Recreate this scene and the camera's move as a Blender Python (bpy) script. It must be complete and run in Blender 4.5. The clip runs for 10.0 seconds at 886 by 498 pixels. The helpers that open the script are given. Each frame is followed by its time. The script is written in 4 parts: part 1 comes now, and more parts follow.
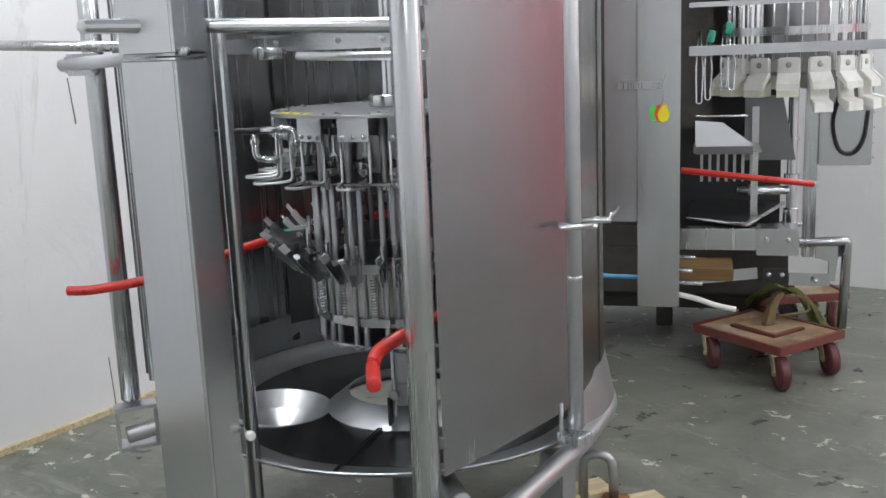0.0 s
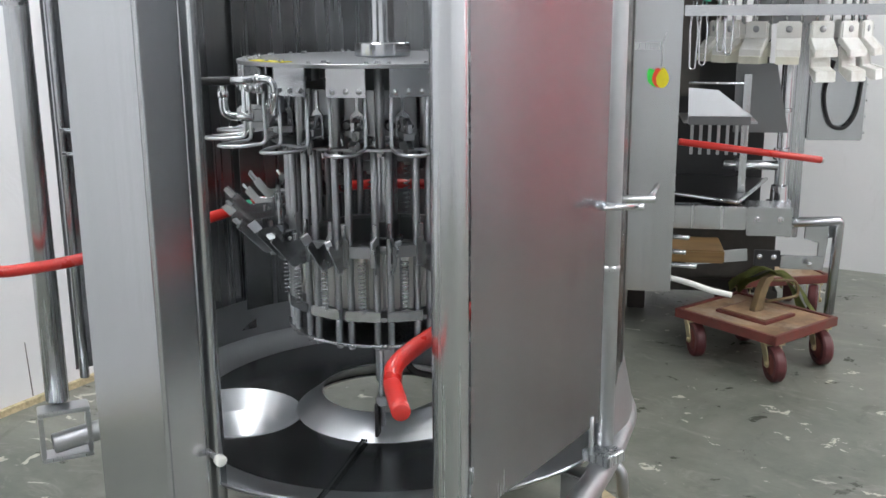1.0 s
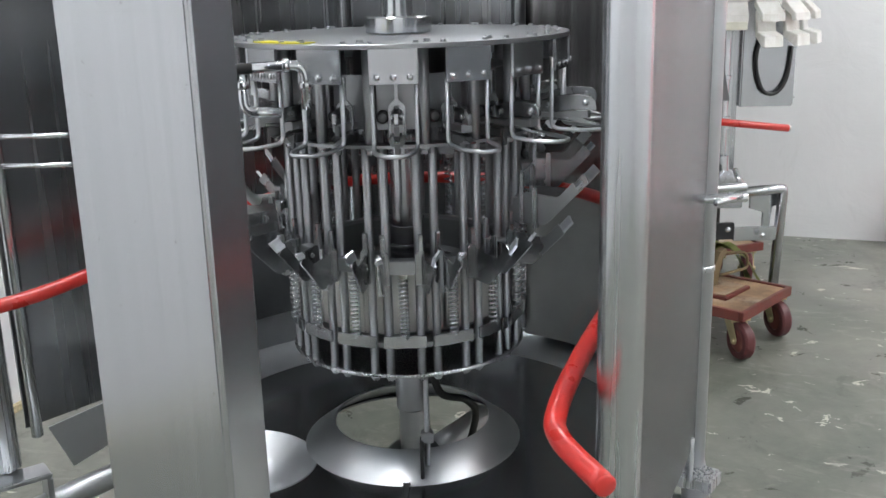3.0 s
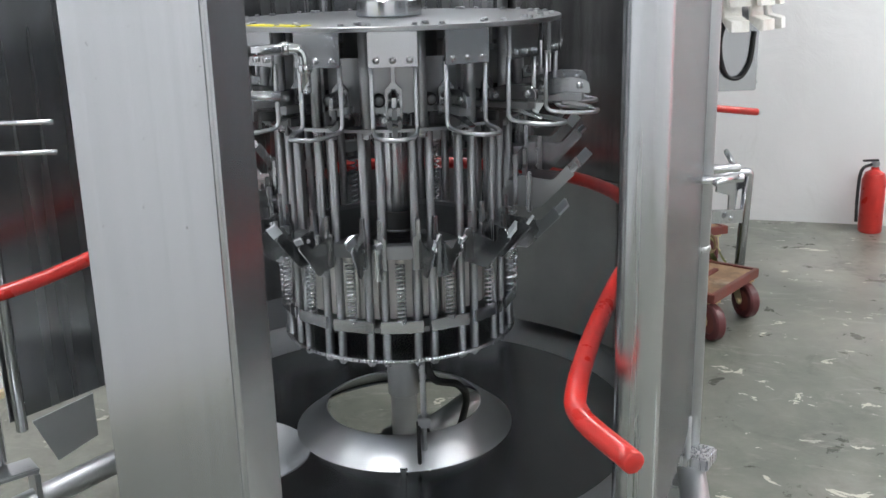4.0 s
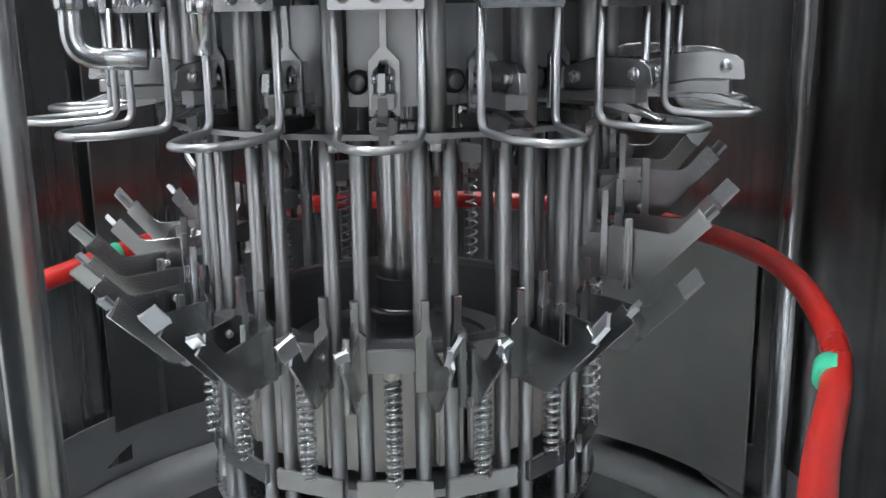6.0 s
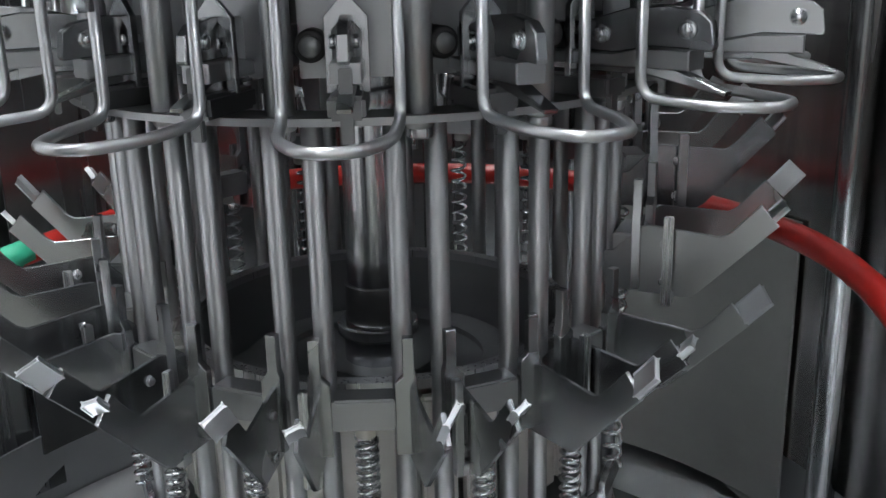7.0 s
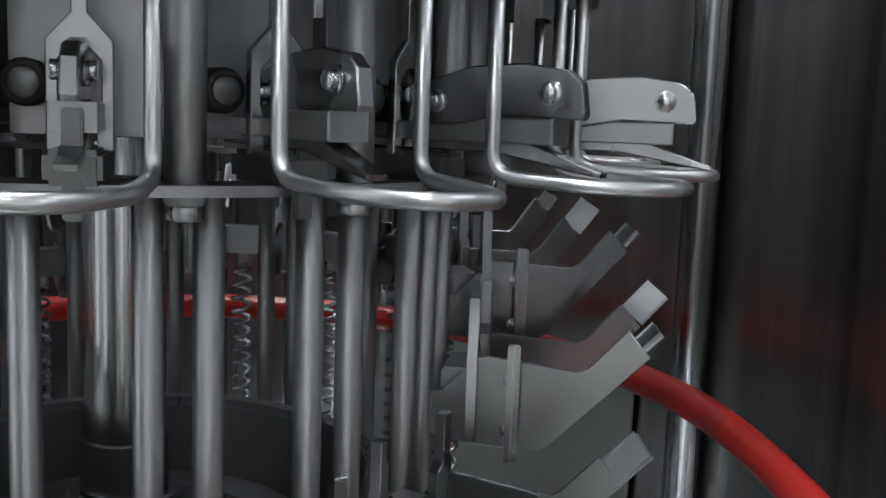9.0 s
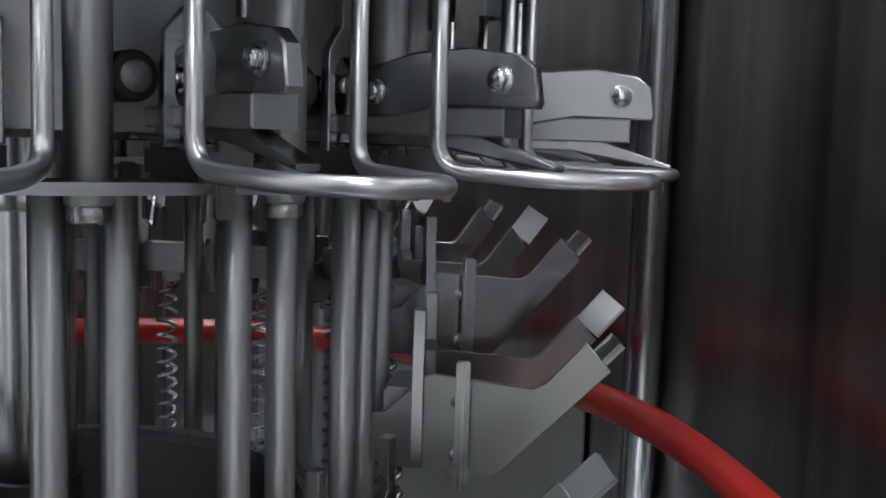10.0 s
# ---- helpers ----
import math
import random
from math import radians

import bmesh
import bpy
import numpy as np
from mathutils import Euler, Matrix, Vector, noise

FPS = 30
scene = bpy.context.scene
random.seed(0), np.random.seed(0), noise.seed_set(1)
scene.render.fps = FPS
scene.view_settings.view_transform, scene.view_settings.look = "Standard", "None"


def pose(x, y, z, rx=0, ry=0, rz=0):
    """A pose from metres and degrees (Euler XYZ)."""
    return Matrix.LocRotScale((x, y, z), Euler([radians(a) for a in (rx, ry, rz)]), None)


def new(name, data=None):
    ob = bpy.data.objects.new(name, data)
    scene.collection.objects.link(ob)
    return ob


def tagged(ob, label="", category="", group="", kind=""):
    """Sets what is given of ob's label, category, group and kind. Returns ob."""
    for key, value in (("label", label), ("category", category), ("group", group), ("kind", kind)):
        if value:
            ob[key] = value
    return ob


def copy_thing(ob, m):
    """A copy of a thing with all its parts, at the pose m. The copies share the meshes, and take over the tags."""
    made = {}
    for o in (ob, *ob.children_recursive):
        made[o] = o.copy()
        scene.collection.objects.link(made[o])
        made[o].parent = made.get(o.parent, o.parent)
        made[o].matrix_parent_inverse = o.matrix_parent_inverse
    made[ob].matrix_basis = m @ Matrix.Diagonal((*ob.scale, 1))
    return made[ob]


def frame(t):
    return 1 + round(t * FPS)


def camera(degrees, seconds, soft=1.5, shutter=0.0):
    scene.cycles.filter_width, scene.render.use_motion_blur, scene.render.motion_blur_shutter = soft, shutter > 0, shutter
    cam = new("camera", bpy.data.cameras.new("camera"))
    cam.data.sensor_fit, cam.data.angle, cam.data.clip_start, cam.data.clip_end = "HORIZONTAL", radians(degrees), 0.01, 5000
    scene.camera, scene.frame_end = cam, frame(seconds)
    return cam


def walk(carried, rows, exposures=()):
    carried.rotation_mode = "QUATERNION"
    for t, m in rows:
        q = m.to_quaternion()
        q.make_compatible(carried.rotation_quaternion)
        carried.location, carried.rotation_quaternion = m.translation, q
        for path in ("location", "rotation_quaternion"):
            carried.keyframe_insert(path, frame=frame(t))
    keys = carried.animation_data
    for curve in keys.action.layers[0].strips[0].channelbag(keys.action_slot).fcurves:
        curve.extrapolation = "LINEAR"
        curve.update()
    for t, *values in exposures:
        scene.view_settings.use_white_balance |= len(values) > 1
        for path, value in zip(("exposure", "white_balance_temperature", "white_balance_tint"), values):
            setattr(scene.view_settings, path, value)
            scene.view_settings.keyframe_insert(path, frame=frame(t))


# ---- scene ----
cam = camera(48.26, 10.0)
PATH = [
    (0.0, pose(0.902, -2.846, 1.426, 78.38, 2.35, 14.52)),
    (0.5, pose(0.717, -2.699, 1.394, 77.59, 0.49, 10.83)),
    (1.0, pose(0.582, -2.456, 1.371, 76.35, 0.42, 9.88)),
    (1.5, pose(0.469, -2.259, 1.347, 76.00, -0.59, 9.79)),
    (2.0, pose(0.358, -2.175, 1.351, 75.21, -0.15, 8.82)),
    (2.5, pose(0.191, -2.157, 1.362, 75.13, 1.51, 4.84)),
    (3.0, pose(0.075, -2.146, 1.367, 74.66, 1.43, -0.58)),
    (3.2, pose(0.037, -2.159, 1.364, 74.41, 1.49, -2.44)),
    (4.3, pose(-0.020, -2.110, 1.350, 73.96, 1.41, -3.63)),
    (4.5, pose(-0.000, -2.068, 1.336, 74.01, 1.67, -3.09)),
    (5.0, pose(0.077, -1.761, 1.308, 72.39, 0.23, 1.44)),
    (5.5, pose(0.079, -1.487, 1.219, 75.86, 0.51, 2.71)),
    (5.7, pose(0.065, -1.404, 1.185, 77.08, 0.20, 0.88)),
    (6.8, pose(0.061, -1.032, 1.187, 72.81, 1.29, -0.53)),
    (7.0, pose(0.054, -1.009, 1.181, 73.01, 1.26, -1.44)),
    (7.5, pose(0.034, -0.953, 1.164, 74.44, 0.68, -6.31)),
    (8.0, pose(0.043, -0.895, 1.133, 77.24, -1.66, -9.01)),
    (8.5, pose(0.052, -0.841, 1.111, 80.01, -1.77, -10.98)),
    (9.0, pose(0.063, -0.804, 1.103, 82.30, -2.15, -13.31)),
    (9.5, pose(0.069, -0.776, 1.093, 83.75, -1.89, -15.44)),
    (10.0, pose(0.075, -0.750, 1.084, 83.92, -1.73, -16.93)),
]
EXPOSE = [(0.0, -0.12), (0.5, 0.0), (1.0, 0.14), (2.0, 0.1), (3.0, 0.16), (4.5, 0.2), (5.0, 0.16), (5.5, 0.48), (7.0, 0.15), (8.5, 0.08), (10.0, -0.05)]
walk(cam, PATH, EXPOSE)

# ---- world and light ----
world = bpy.data.worlds.new("hall")
scene.world = world
world.use_nodes = True
world.node_tree.nodes["Background"].inputs[0].default_value = (0.75, 0.82, 0.9, 1)
world.node_tree.nodes["Background"].inputs[1].default_value = 0.15

GROUND = -0.10
ROOM = pose(0, 0, GROUND, 0, 0, -20)      # the hall stands turned against the machine
LAMP_POWER = 36.0


# ---- materials ----
def material(name):
    m = bpy.data.materials.new(name)
    m.use_nodes = True
    nt = m.node_tree
    return m, nt, nt.nodes["Principled BSDF"]


def ramp(nt, fac, stops):
    r = nt.nodes.new("ShaderNodeValToRGB")
    while len(r.color_ramp.elements) < len(stops):
        r.color_ramp.elements.new(0.5)
    for e, (p, c) in zip(r.color_ramp.elements, stops):
        e.position, e.color = p, (*c, 1) if len(c) == 3 else c
    nt.links.new(fac, r.inputs[0])
    return r.outputs[0]


def grey(v):
    return (v, v, v)


def coords(nt, scale=(1, 1, 1), generated=False, random=0.0):
    tc = nt.nodes.new("ShaderNodeTexCoord")
    mp = nt.nodes.new("ShaderNodeMapping")
    mp.inputs["Scale"].default_value = scale
    nt.links.new(tc.outputs["Generated" if generated else "Object"], mp.inputs[0])
    if random:
        oi = nt.nodes.new("ShaderNodeObjectInfo")
        mul = nt.nodes.new("ShaderNodeMath")
        mul.operation, mul.inputs[1].default_value = "MULTIPLY", random
        nt.links.new(oi.outputs["Random"], mul.inputs[0])
        nt.links.new(mul.outputs[0], mp.inputs["Location"])
    return mp.outputs[0]


def noise_tex(nt, vec, scale, detail=4.0, rough=0.55, dist=0.0):
    n = nt.nodes.new("ShaderNodeTexNoise")
    n.inputs["Scale"].default_value, n.inputs["Detail"].default_value = scale, detail
    n.inputs["Roughness"].default_value, n.inputs["Distortion"].default_value = rough, dist
    nt.links.new(vec, n.inputs["Vector"])
    return n.outputs["Fac"]


def mix(nt, fac, a, b, blend="MIX"):
    n = nt.nodes.new("ShaderNodeMix")
    n.data_type, n.blend_type = "RGBA", blend
    for sock, v in ((n.inputs[0], fac), (n.inputs[6], a), (n.inputs[7], b)):
        if hasattr(v, "is_output"):
            nt.links.new(v, sock)
        else:
            sock.default_value = v if not isinstance(v, tuple) else ((*v, 1) if len(v) == 3 else v)
    return n.outputs[2]


def bump(nt, bsdf, height, strength=0.2, dist=0.002):
    b = nt.nodes.new("ShaderNodeBump")
    b.inputs["Strength"].default_value, b.inputs["Distance"].default_value = strength, dist
    nt.links.new(height, b.inputs["Height"])
    nt.links.new(b.outputs[0], bsdf.inputs["Normal"])


def steel(name, base=0.56, rough=0.3, grain=(45, 45, 1.2), tint=(0.97, 1.0, 1.035), streak=0.02, spots=0.0, bands=0.0):
    """Brushed stainless steel: faint drawn-out grain, soft smears at arm's length, small specks."""
    m, nt, b = material(name)
    g = noise_tex(nt, coords(nt, tuple(v * (6 if v > 2 * min(grain) else 0.4) for v in grain), random=7), 1.0, 3, 0.5)
    s = noise_tex(nt, coords(nt, (1, 1, 0.4), random=5), 2.6, 3, 0.5, 0.2)
    lo, hi = [tuple(base * k * c for c in tint) for k in (0.96, 1.03)]
    col = ramp(nt, g, [(0.25, lo), (0.75, hi)])
    smear = ramp(nt, s, [(0.25, grey(0.95)), (0.75, grey(1.0))])
    col = mix(nt, 1.0, col, smear, "MULTIPLY")
    # darker upright bands; strong ones stand in for streaked reflections on the guard
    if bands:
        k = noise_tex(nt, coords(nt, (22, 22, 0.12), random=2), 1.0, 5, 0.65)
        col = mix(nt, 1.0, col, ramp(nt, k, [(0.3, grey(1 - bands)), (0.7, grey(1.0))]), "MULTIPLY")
    if spots:
        k = noise_tex(nt, coords(nt), 120.0, 1, 0.3)
        col = mix(nt, ramp(nt, k, [(0.8, grey(0)), (0.815, grey(spots))]), col, (0.12, 0.1, 0.08))
    nt.links.new(col, b.inputs["Base Color"])
    b.inputs["Metallic"].default_value = 1.0
    r1 = ramp(nt, g, [(0.2, grey(rough - streak)), (0.8, grey(rough + streak))])
    r2 = ramp(nt, s, [(0.25, grey(0.93)), (0.75, grey(1.05))])
    nt.links.new(mix(nt, 1.0, r1, r2, "MULTIPLY"), b.inputs["Roughness"])
    return m


def plain(name, colour, rough=0.5, metallic=0.0, var=0.15, scale=14.0, bumps=0.1, dirt=None, coat=0.0):
    m, nt, b = material(name)
    n = noise_tex(nt, coords(nt, random=3), scale, 6, 0.6)
    lo, hi = tuple(c * (1 - var) for c in colour), tuple(min(1, c * (1 + var)) for c in colour)
    col = ramp(nt, n, [(0.3, lo), (0.7, hi)])
    if dirt:
        k = noise_tex(nt, coords(nt, random=9), scale * 0.35, 8, 0.7, 0.6)
        col = mix(nt, ramp(nt, k, [(0.5, grey(0)), (0.72, grey(0.8))]), col, dirt)
    nt.links.new(col, b.inputs["Base Color"])
    b.inputs["Metallic"].default_value = metallic
    nt.links.new(ramp(nt, n, [(0.25, grey(max(0.03, rough - 0.1))), (0.75, grey(min(1, rough + 0.1)))]), b.inputs["Roughness"])
    b.inputs["Coat Weight"].default_value = coat
    f = noise_tex(nt, coords(nt), scale * 9, 3, 0.6)
    bump(nt, b, f, bumps, 0.001)
    return m


def glow(name, colour, strength):
    m, nt, b = material(name)
    b.inputs["Base Color"].default_value = (0.8, 0.8, 0.8, 1)
    b.inputs["Emission Color"].default_value = (*colour, 1)
    b.inputs["Emission Strength"].default_value = strength
    return m


def concrete():
    m, nt, b = material("painted_concrete")
    v = coords(nt)
    big = noise_tex(nt, v, 1.1, 8, 0.62, 0.8)
    mid = noise_tex(nt, v, 6.0, 8, 0.7, 0.3)
    fine = noise_tex(nt, v, 60.0, 4, 0.6)
    col = ramp(nt, big, [(0.3, (0.115, 0.13, 0.108)), (0.5, (0.2, 0.208, 0.178)), (0.7, (0.30, 0.297, 0.262))])
    col = mix(nt, 0.75, col, ramp(nt, mid, [(0.3, grey(0.5)), (0.7, grey(1.2))]), "MULTIPLY")
    wear = noise_tex(nt, coords(nt, (0.8, 1.9, 1)), 3.1, 9, 0.78, 1.6)
    col = mix(nt, ramp(nt, wear, [(0.54, grey(0)), (0.7, grey(0.65))]), col, (0.36, 0.35, 0.31))
    chips = noise_tex(nt, coords(nt, (1, 1.5, 1)), 6.5, 4, 0.66, 0.7)
    col = mix(nt, ramp(nt, chips, [(0.64, grey(0)), (0.652, grey(0.95))]), col, (0.62, 0.6, 0.53))
    dark = noise_tex(nt, coords(nt, (1.3, 0.8, 1)), 2.0, 7, 0.72, 1.4)
    col = mix(nt, ramp(nt, dark, [(0.56, grey(0)), (0.7, grey(0.7))]), col, (0.055, 0.058, 0.05))
    nt.links.new(col, b.inputs["Base Color"])
    nt.links.new(ramp(nt, mid, [(0.3, grey(0.22)), (0.7, grey(0.5))]), b.inputs["Roughness"])
    h = mix(nt, 0.5, mid, fine)
    bump(nt, b, h, 0.25, 0.003)
    return m


def wall_sheet(name, colour, marks):
    m, nt, b = material(name)
    v = coords(nt)
    big = noise_tex(nt, v, 0.9, 6, 0.6, 0.5)
    col = ramp(nt, big, [(0.3, tuple(c * 0.9 for c in colour)), (0.7, colour)])
    low = noise_tex(nt, coords(nt, (1, 1, 0.35)), 3.2, 8, 0.75, 0.9)
    col = mix(nt, ramp(nt, low, [(0.6, grey(0)), (0.78, grey(marks))]), col, (0.32, 0.3, 0.28))
    nt.links.new(col, b.inputs["Base Color"])
    b.inputs["Roughness"].default_value = 0.55
    bump(nt, b, noise_tex(nt, v, 3.5, 6, 0.62, 0.8), 0.3, 0.02)
    return m


def wood(name, colour):
    m, nt, b = material(name)
    g = noise_tex(nt, coords(nt, (3, 45, 45), random=4), 1.0, 5, 0.6, 1.0)
    nt.links.new(ramp(nt, g, [(0.3, tuple(c * 0.6 for c in colour)), (0.6, colour)]), b.inputs["Base Color"])
    b.inputs["Roughness"].default_value = 0.7
    bump(nt, b, g, 0.3, 0.002)
    return m


STEEL = steel("brushed_steel", 0.56, 0.28)
STEEL_V = steel("brushed_sheet_steel", 0.56, 0.26, (12, 12, 0.12), spots=0.5, bands=0.07)
STEEL_LINER = steel("matt_liner_steel", 0.62, 0.5, (20, 20, 20))
# two darker copies of the sheet steel: dark reflections put into the colour
STEEL_SHADED = steel("shade_darkened_steel", 0.42, 0.25, (5, 5, 0.05), tint=(1.03, 1.0, 0.99), streak=0.03, spots=0.4, bands=0.6)
STEEL_GUARD = steel("shaded_guard_steel", 0.34, 0.27, (5, 5, 0.05), streak=0.03, spots=0.4, bands=0.25)
STEEL_DULL = steel("bead_blasted_steel", 0.42, 0.42, (30, 30, 30))
STEEL_ROD = steel("ground_steel_rod", 0.47, 0.42, (60, 60, 60), streak=0.02)
STEEL_BRIGHT = steel("polished_steel", 0.66, 0.18, (30, 30, 2), streak=0.02)
# brighter copy of the steel: reflected light put into the colour
STEEL_CONE = steel("reflection_bright_steel", 0.74, 0.33, (30, 30, 30), streak=0.03)
STEEL_PAN = steel("dark_polished_pan_steel", 0.4, 0.23, (25, 25, 25), streak=0.03)
STEEL_BLADE = steel("cut_plate_steel", 0.43, 0.27, (20, 20, 20))
STEEL_WIRE = steel("satin_wire_steel", 0.6, 0.33, (30, 30, 30), streak=0.02)
# black rubber parts, also the shade sheet inside the second machine
DARK = plain("black_rubber_and_shade", (0.018, 0.018, 0.02), 0.5)
# dark copy of the steel for recessed parts, their shade put into the colour
SHADOW_STEEL = steel("shadow_dark_steel", 0.2, 0.4, (20, 20, 20))
WHITE_PLASTIC = plain("white_plastic", (0.78, 0.78, 0.75), 0.4, var=0.04, dirt=(0.5, 0.47, 0.4))
CREAM_PLASTIC = plain("cream_plastic", (0.66, 0.65, 0.55), 0.45, var=0.06, dirt=(0.4, 0.37, 0.28))
RED = plain("red_plastic_sleeve", (0.47, 0.021, 0.016), 0.32, var=0.12, coat=0.15)
YELLOW = plain("yellow_paint", (0.75, 0.68, 0.04), 0.45)
LINER = plain("pale_grey_coated_sheet", (0.35, 0.36, 0.345), 0.36, 0.6, var=0.2, scale=2.5, bumps=0.02)
STAVE = plain("clean_white_plastic", (0.86, 0.86, 0.83), 0.4, var=0.04)
FLOOR = concrete()
WALL_LEFT = wall_sheet("white_sheeting", (0.84, 0.84, 0.86), 0.5)
WALL_WHITE = wall_sheet("white_wall_paint", (0.80, 0.80, 0.81), 0.25)
CEILING = wall_sheet("ceiling_paint", (0.55, 0.55, 0.55), 0.3)
PINE = wood("pine_wood", (0.64, 0.54, 0.34))
PLY = plain("worn_plywood", (0.27, 0.175, 0.1), 0.7, var=0.5, scale=9.0, dirt=(0.5, 0.44, 0.36))
RED_PAINT = plain("worn_red_paint", (0.15, 0.036, 0.028), 0.5, var=0.25, dirt=(0.12, 0.06, 0.04))
MAROON = plain("maroon_wheel_rubber", (0.09, 0.02, 0.022), 0.5)
BRASS = plain("zinc_plate", (0.62, 0.56, 0.34), 0.35, 0.8)
STRAP = plain("green_webbing", (0.17, 0.19, 0.05), 0.8, var=0.4, scale=25.0)
RUST = plain("rusty_iron", (0.28, 0.13, 0.05), 0.75, 0.2, var=0.4)
OCHRE = plain("grimy_ochre_paint", (0.15, 0.105, 0.05), 0.6, var=0.4, dirt=(0.1, 0.07, 0.04))
# near-black iron: shade in and under the second machine put into the colour
SHADE_IRON = plain("shade_dark_iron", (0.05, 0.045, 0.04), 0.7, var=0.4)
LAMP = glow("lamp_diffuser", (0.96, 0.985, 1.0), LAMP_POWER)


# ---- mesh helpers ----
def part(name, bm, mat, parent=None, label=""):
    me = bpy.data.meshes.new(name)
    bm.to_mesh(me)
    bm.free()
    me.materials.append(mat)
    ob = new(name, me)
    if parent:
        ob.parent = parent
    if label:
        ob["label"] = label
    return ob


def thing(name, label, category, m=None, group="", kind=""):
    ob = new(name)
    ob.empty_display_size = 0.05
    if m is not None:
        ob.matrix_basis = m
    return tagged(ob, label, category, group, kind)


def smooth(bm, angle=40):
    lim = radians(angle)
    for f in bm.faces:
        f.smooth = True
    for e in bm.edges:
        e.smooth = len(e.link_faces) == 2 and e.calc_face_angle(3.2) < lim
    return bm


def add_box(bm, x0, x1, y0, y1, z0, z1, bev=0.0, m=None):
    made = bmesh.ops.create_cube(bm, size=1)["verts"]
    for v in made:
        v.co = Vector(((x0 + x1) / 2 + v.co.x * (x1 - x0), (y0 + y1) / 2 + v.co.y * (y1 - y0), (z0 + z1) / 2 + v.co.z * (z1 - z0)))
    if m is not None:
        for v in made:
            v.co = m @ v.co
    if bev:
        es = list({e for v in made for e in v.link_edges})
        bmesh.ops.bevel(bm, geom=es, offset=bev, segments=2, affect="EDGES", clamp_overlap=True)
    return bm


def box(x0, x1, y0, y1, z0, z1, bev=0.0, m=None):
    return smooth(add_box(bmesh.new(), x0, x1, y0, y1, z0, z1, bev, m), 50)


def spun(profile, seg=48, a0=0.0, a1=360.0, closed=False):
    """Turn a profile of (r, z) round the z axis."""
    bm = bmesh.new()
    full = abs(a1 - a0) >= 359.9
    n = seg if full else seg + 1
    rows = []
    for i in range(n):
        a = radians(a0 + (a1 - a0) * i / seg)
        rows.append([bm.verts.new((r * math.cos(a), r * math.sin(a), z)) for r, z in profile])
    k = len(profile)
    for i in range(seg):
        p, q = rows[i], rows[(i + 1) % n]
        for j in range(k if closed else k - 1):
            f = (p[j], q[j], q[(j + 1) % k], p[(j + 1) % k])
            bm.faces.new(f)
    if closed and not full:
        bm.faces.new(rows[0][::-1])
        bm.faces.new(rows[-1])
    bmesh.ops.remove_doubles(bm, verts=bm.verts, dist=1e-6)
    bmesh.ops.recalc_face_normals(bm, faces=bm.faces)
    return smooth(bm, 35)


def rod(p, q, r, seg=14, bev=0.0, bm=None):
    """A round bar from p to q with a small chamfer at both ends."""
    p, q = Vector(p), Vector(q)
    own = bm is None
    bm = bm or bmesh.new()
    L = (q - p).length
    rot = (q - p).to_track_quat("Z", "Y").to_matrix().to_4x4()
    b = bev or r * 0.15
    rings = []
    for rr, z in ((r - b, 0), (r, b), (r, L - b), (r - b, L)):
        rings.append([bm.verts.new(Matrix.Translation(p) @ rot @ Vector((rr * math.cos(a), rr * math.sin(a), z))) for a in [2 * math.pi * i / seg for i in range(seg)]])
    for A, B in zip(rings, rings[1:]):
        for i in range(seg):
            bm.faces.new((A[i], A[(i + 1) % seg], B[(i + 1) % seg], B[i]))
    bm.faces.new(rings[0][::-1])
    bm.faces.new(rings[-1])
    return smooth(bm, 35) if own else bm


def rounded(points, radius, n=6):
    """A polyline with its corners rounded."""
    P = [Vector(p) for p in points]
    out = [P[0]]
    for a, b, c in zip(P, P[1:], P[2:]):
        u, v = (a - b), (c - b)
        d = min(radius, u.length * 0.48, v.length * 0.48)
        s, e = b + u.normalized() * d, b + v.normalized() * d
        for i in range(n + 1):
            t = i / n
            out.append(s * (1 - t) ** 2 + b * 2 * t * (1 - t) + e * t * t)
    out.append(P[-1])
    return out


def curve_points(points, n=8):
    """A smooth line through points."""
    P = [Vector(p) for p in points]
    P = [P[0] * 2 - P[1]] + P + [P[-1] * 2 - P[-2]]
    out = []
    for a, b, c, d in zip(P, P[1:], P[2:], P[3:]):
        for i in range(n):
            t = i / n
            out.append(0.5 * (2 * b + (c - a) * t + (2 * a - 5 * b + 4 * c - d) * t * t + (3 * b - a - 3 * c + d) * t ** 3))
    out.append(P[-2])
    return out


def pipe(points, r, seg=12, bm=None, cap=True):
    own = bm is None
    bm = bm or bmesh.new()
    P = [Vector(p) for p in points]
    tang = [(P[min(i + 1, len(P) - 1)] - P[max(i - 1, 0)]).normalized() for i in range(len(P))]
    up = Vector((0, 0, 1)) if abs(tang[0].z) < 0.9 else Vector((1, 0, 0))
    nrm = (up - tang[0] * up.dot(tang[0])).normalized()
    rings = []
    for i, (p, t) in enumerate(zip(P, tang)):
        nrm = (nrm - t * nrm.dot(t)).normalized()
        bi = t.cross(nrm)
        rings.append([bm.verts.new(p + (nrm * math.cos(a) + bi * math.sin(a)) * r) for a in [2 * math.pi * k / seg for k in range(seg)]])
    for A, B in zip(rings, rings[1:]):
        for i in range(seg):
            bm.faces.new((A[i], A[(i + 1) % seg], B[(i + 1) % seg], B[i]))
    if cap:
        bm.faces.new(rings[0][::-1])
        bm.faces.new(rings[-1])
    return smooth(bm, 45) if own else bm


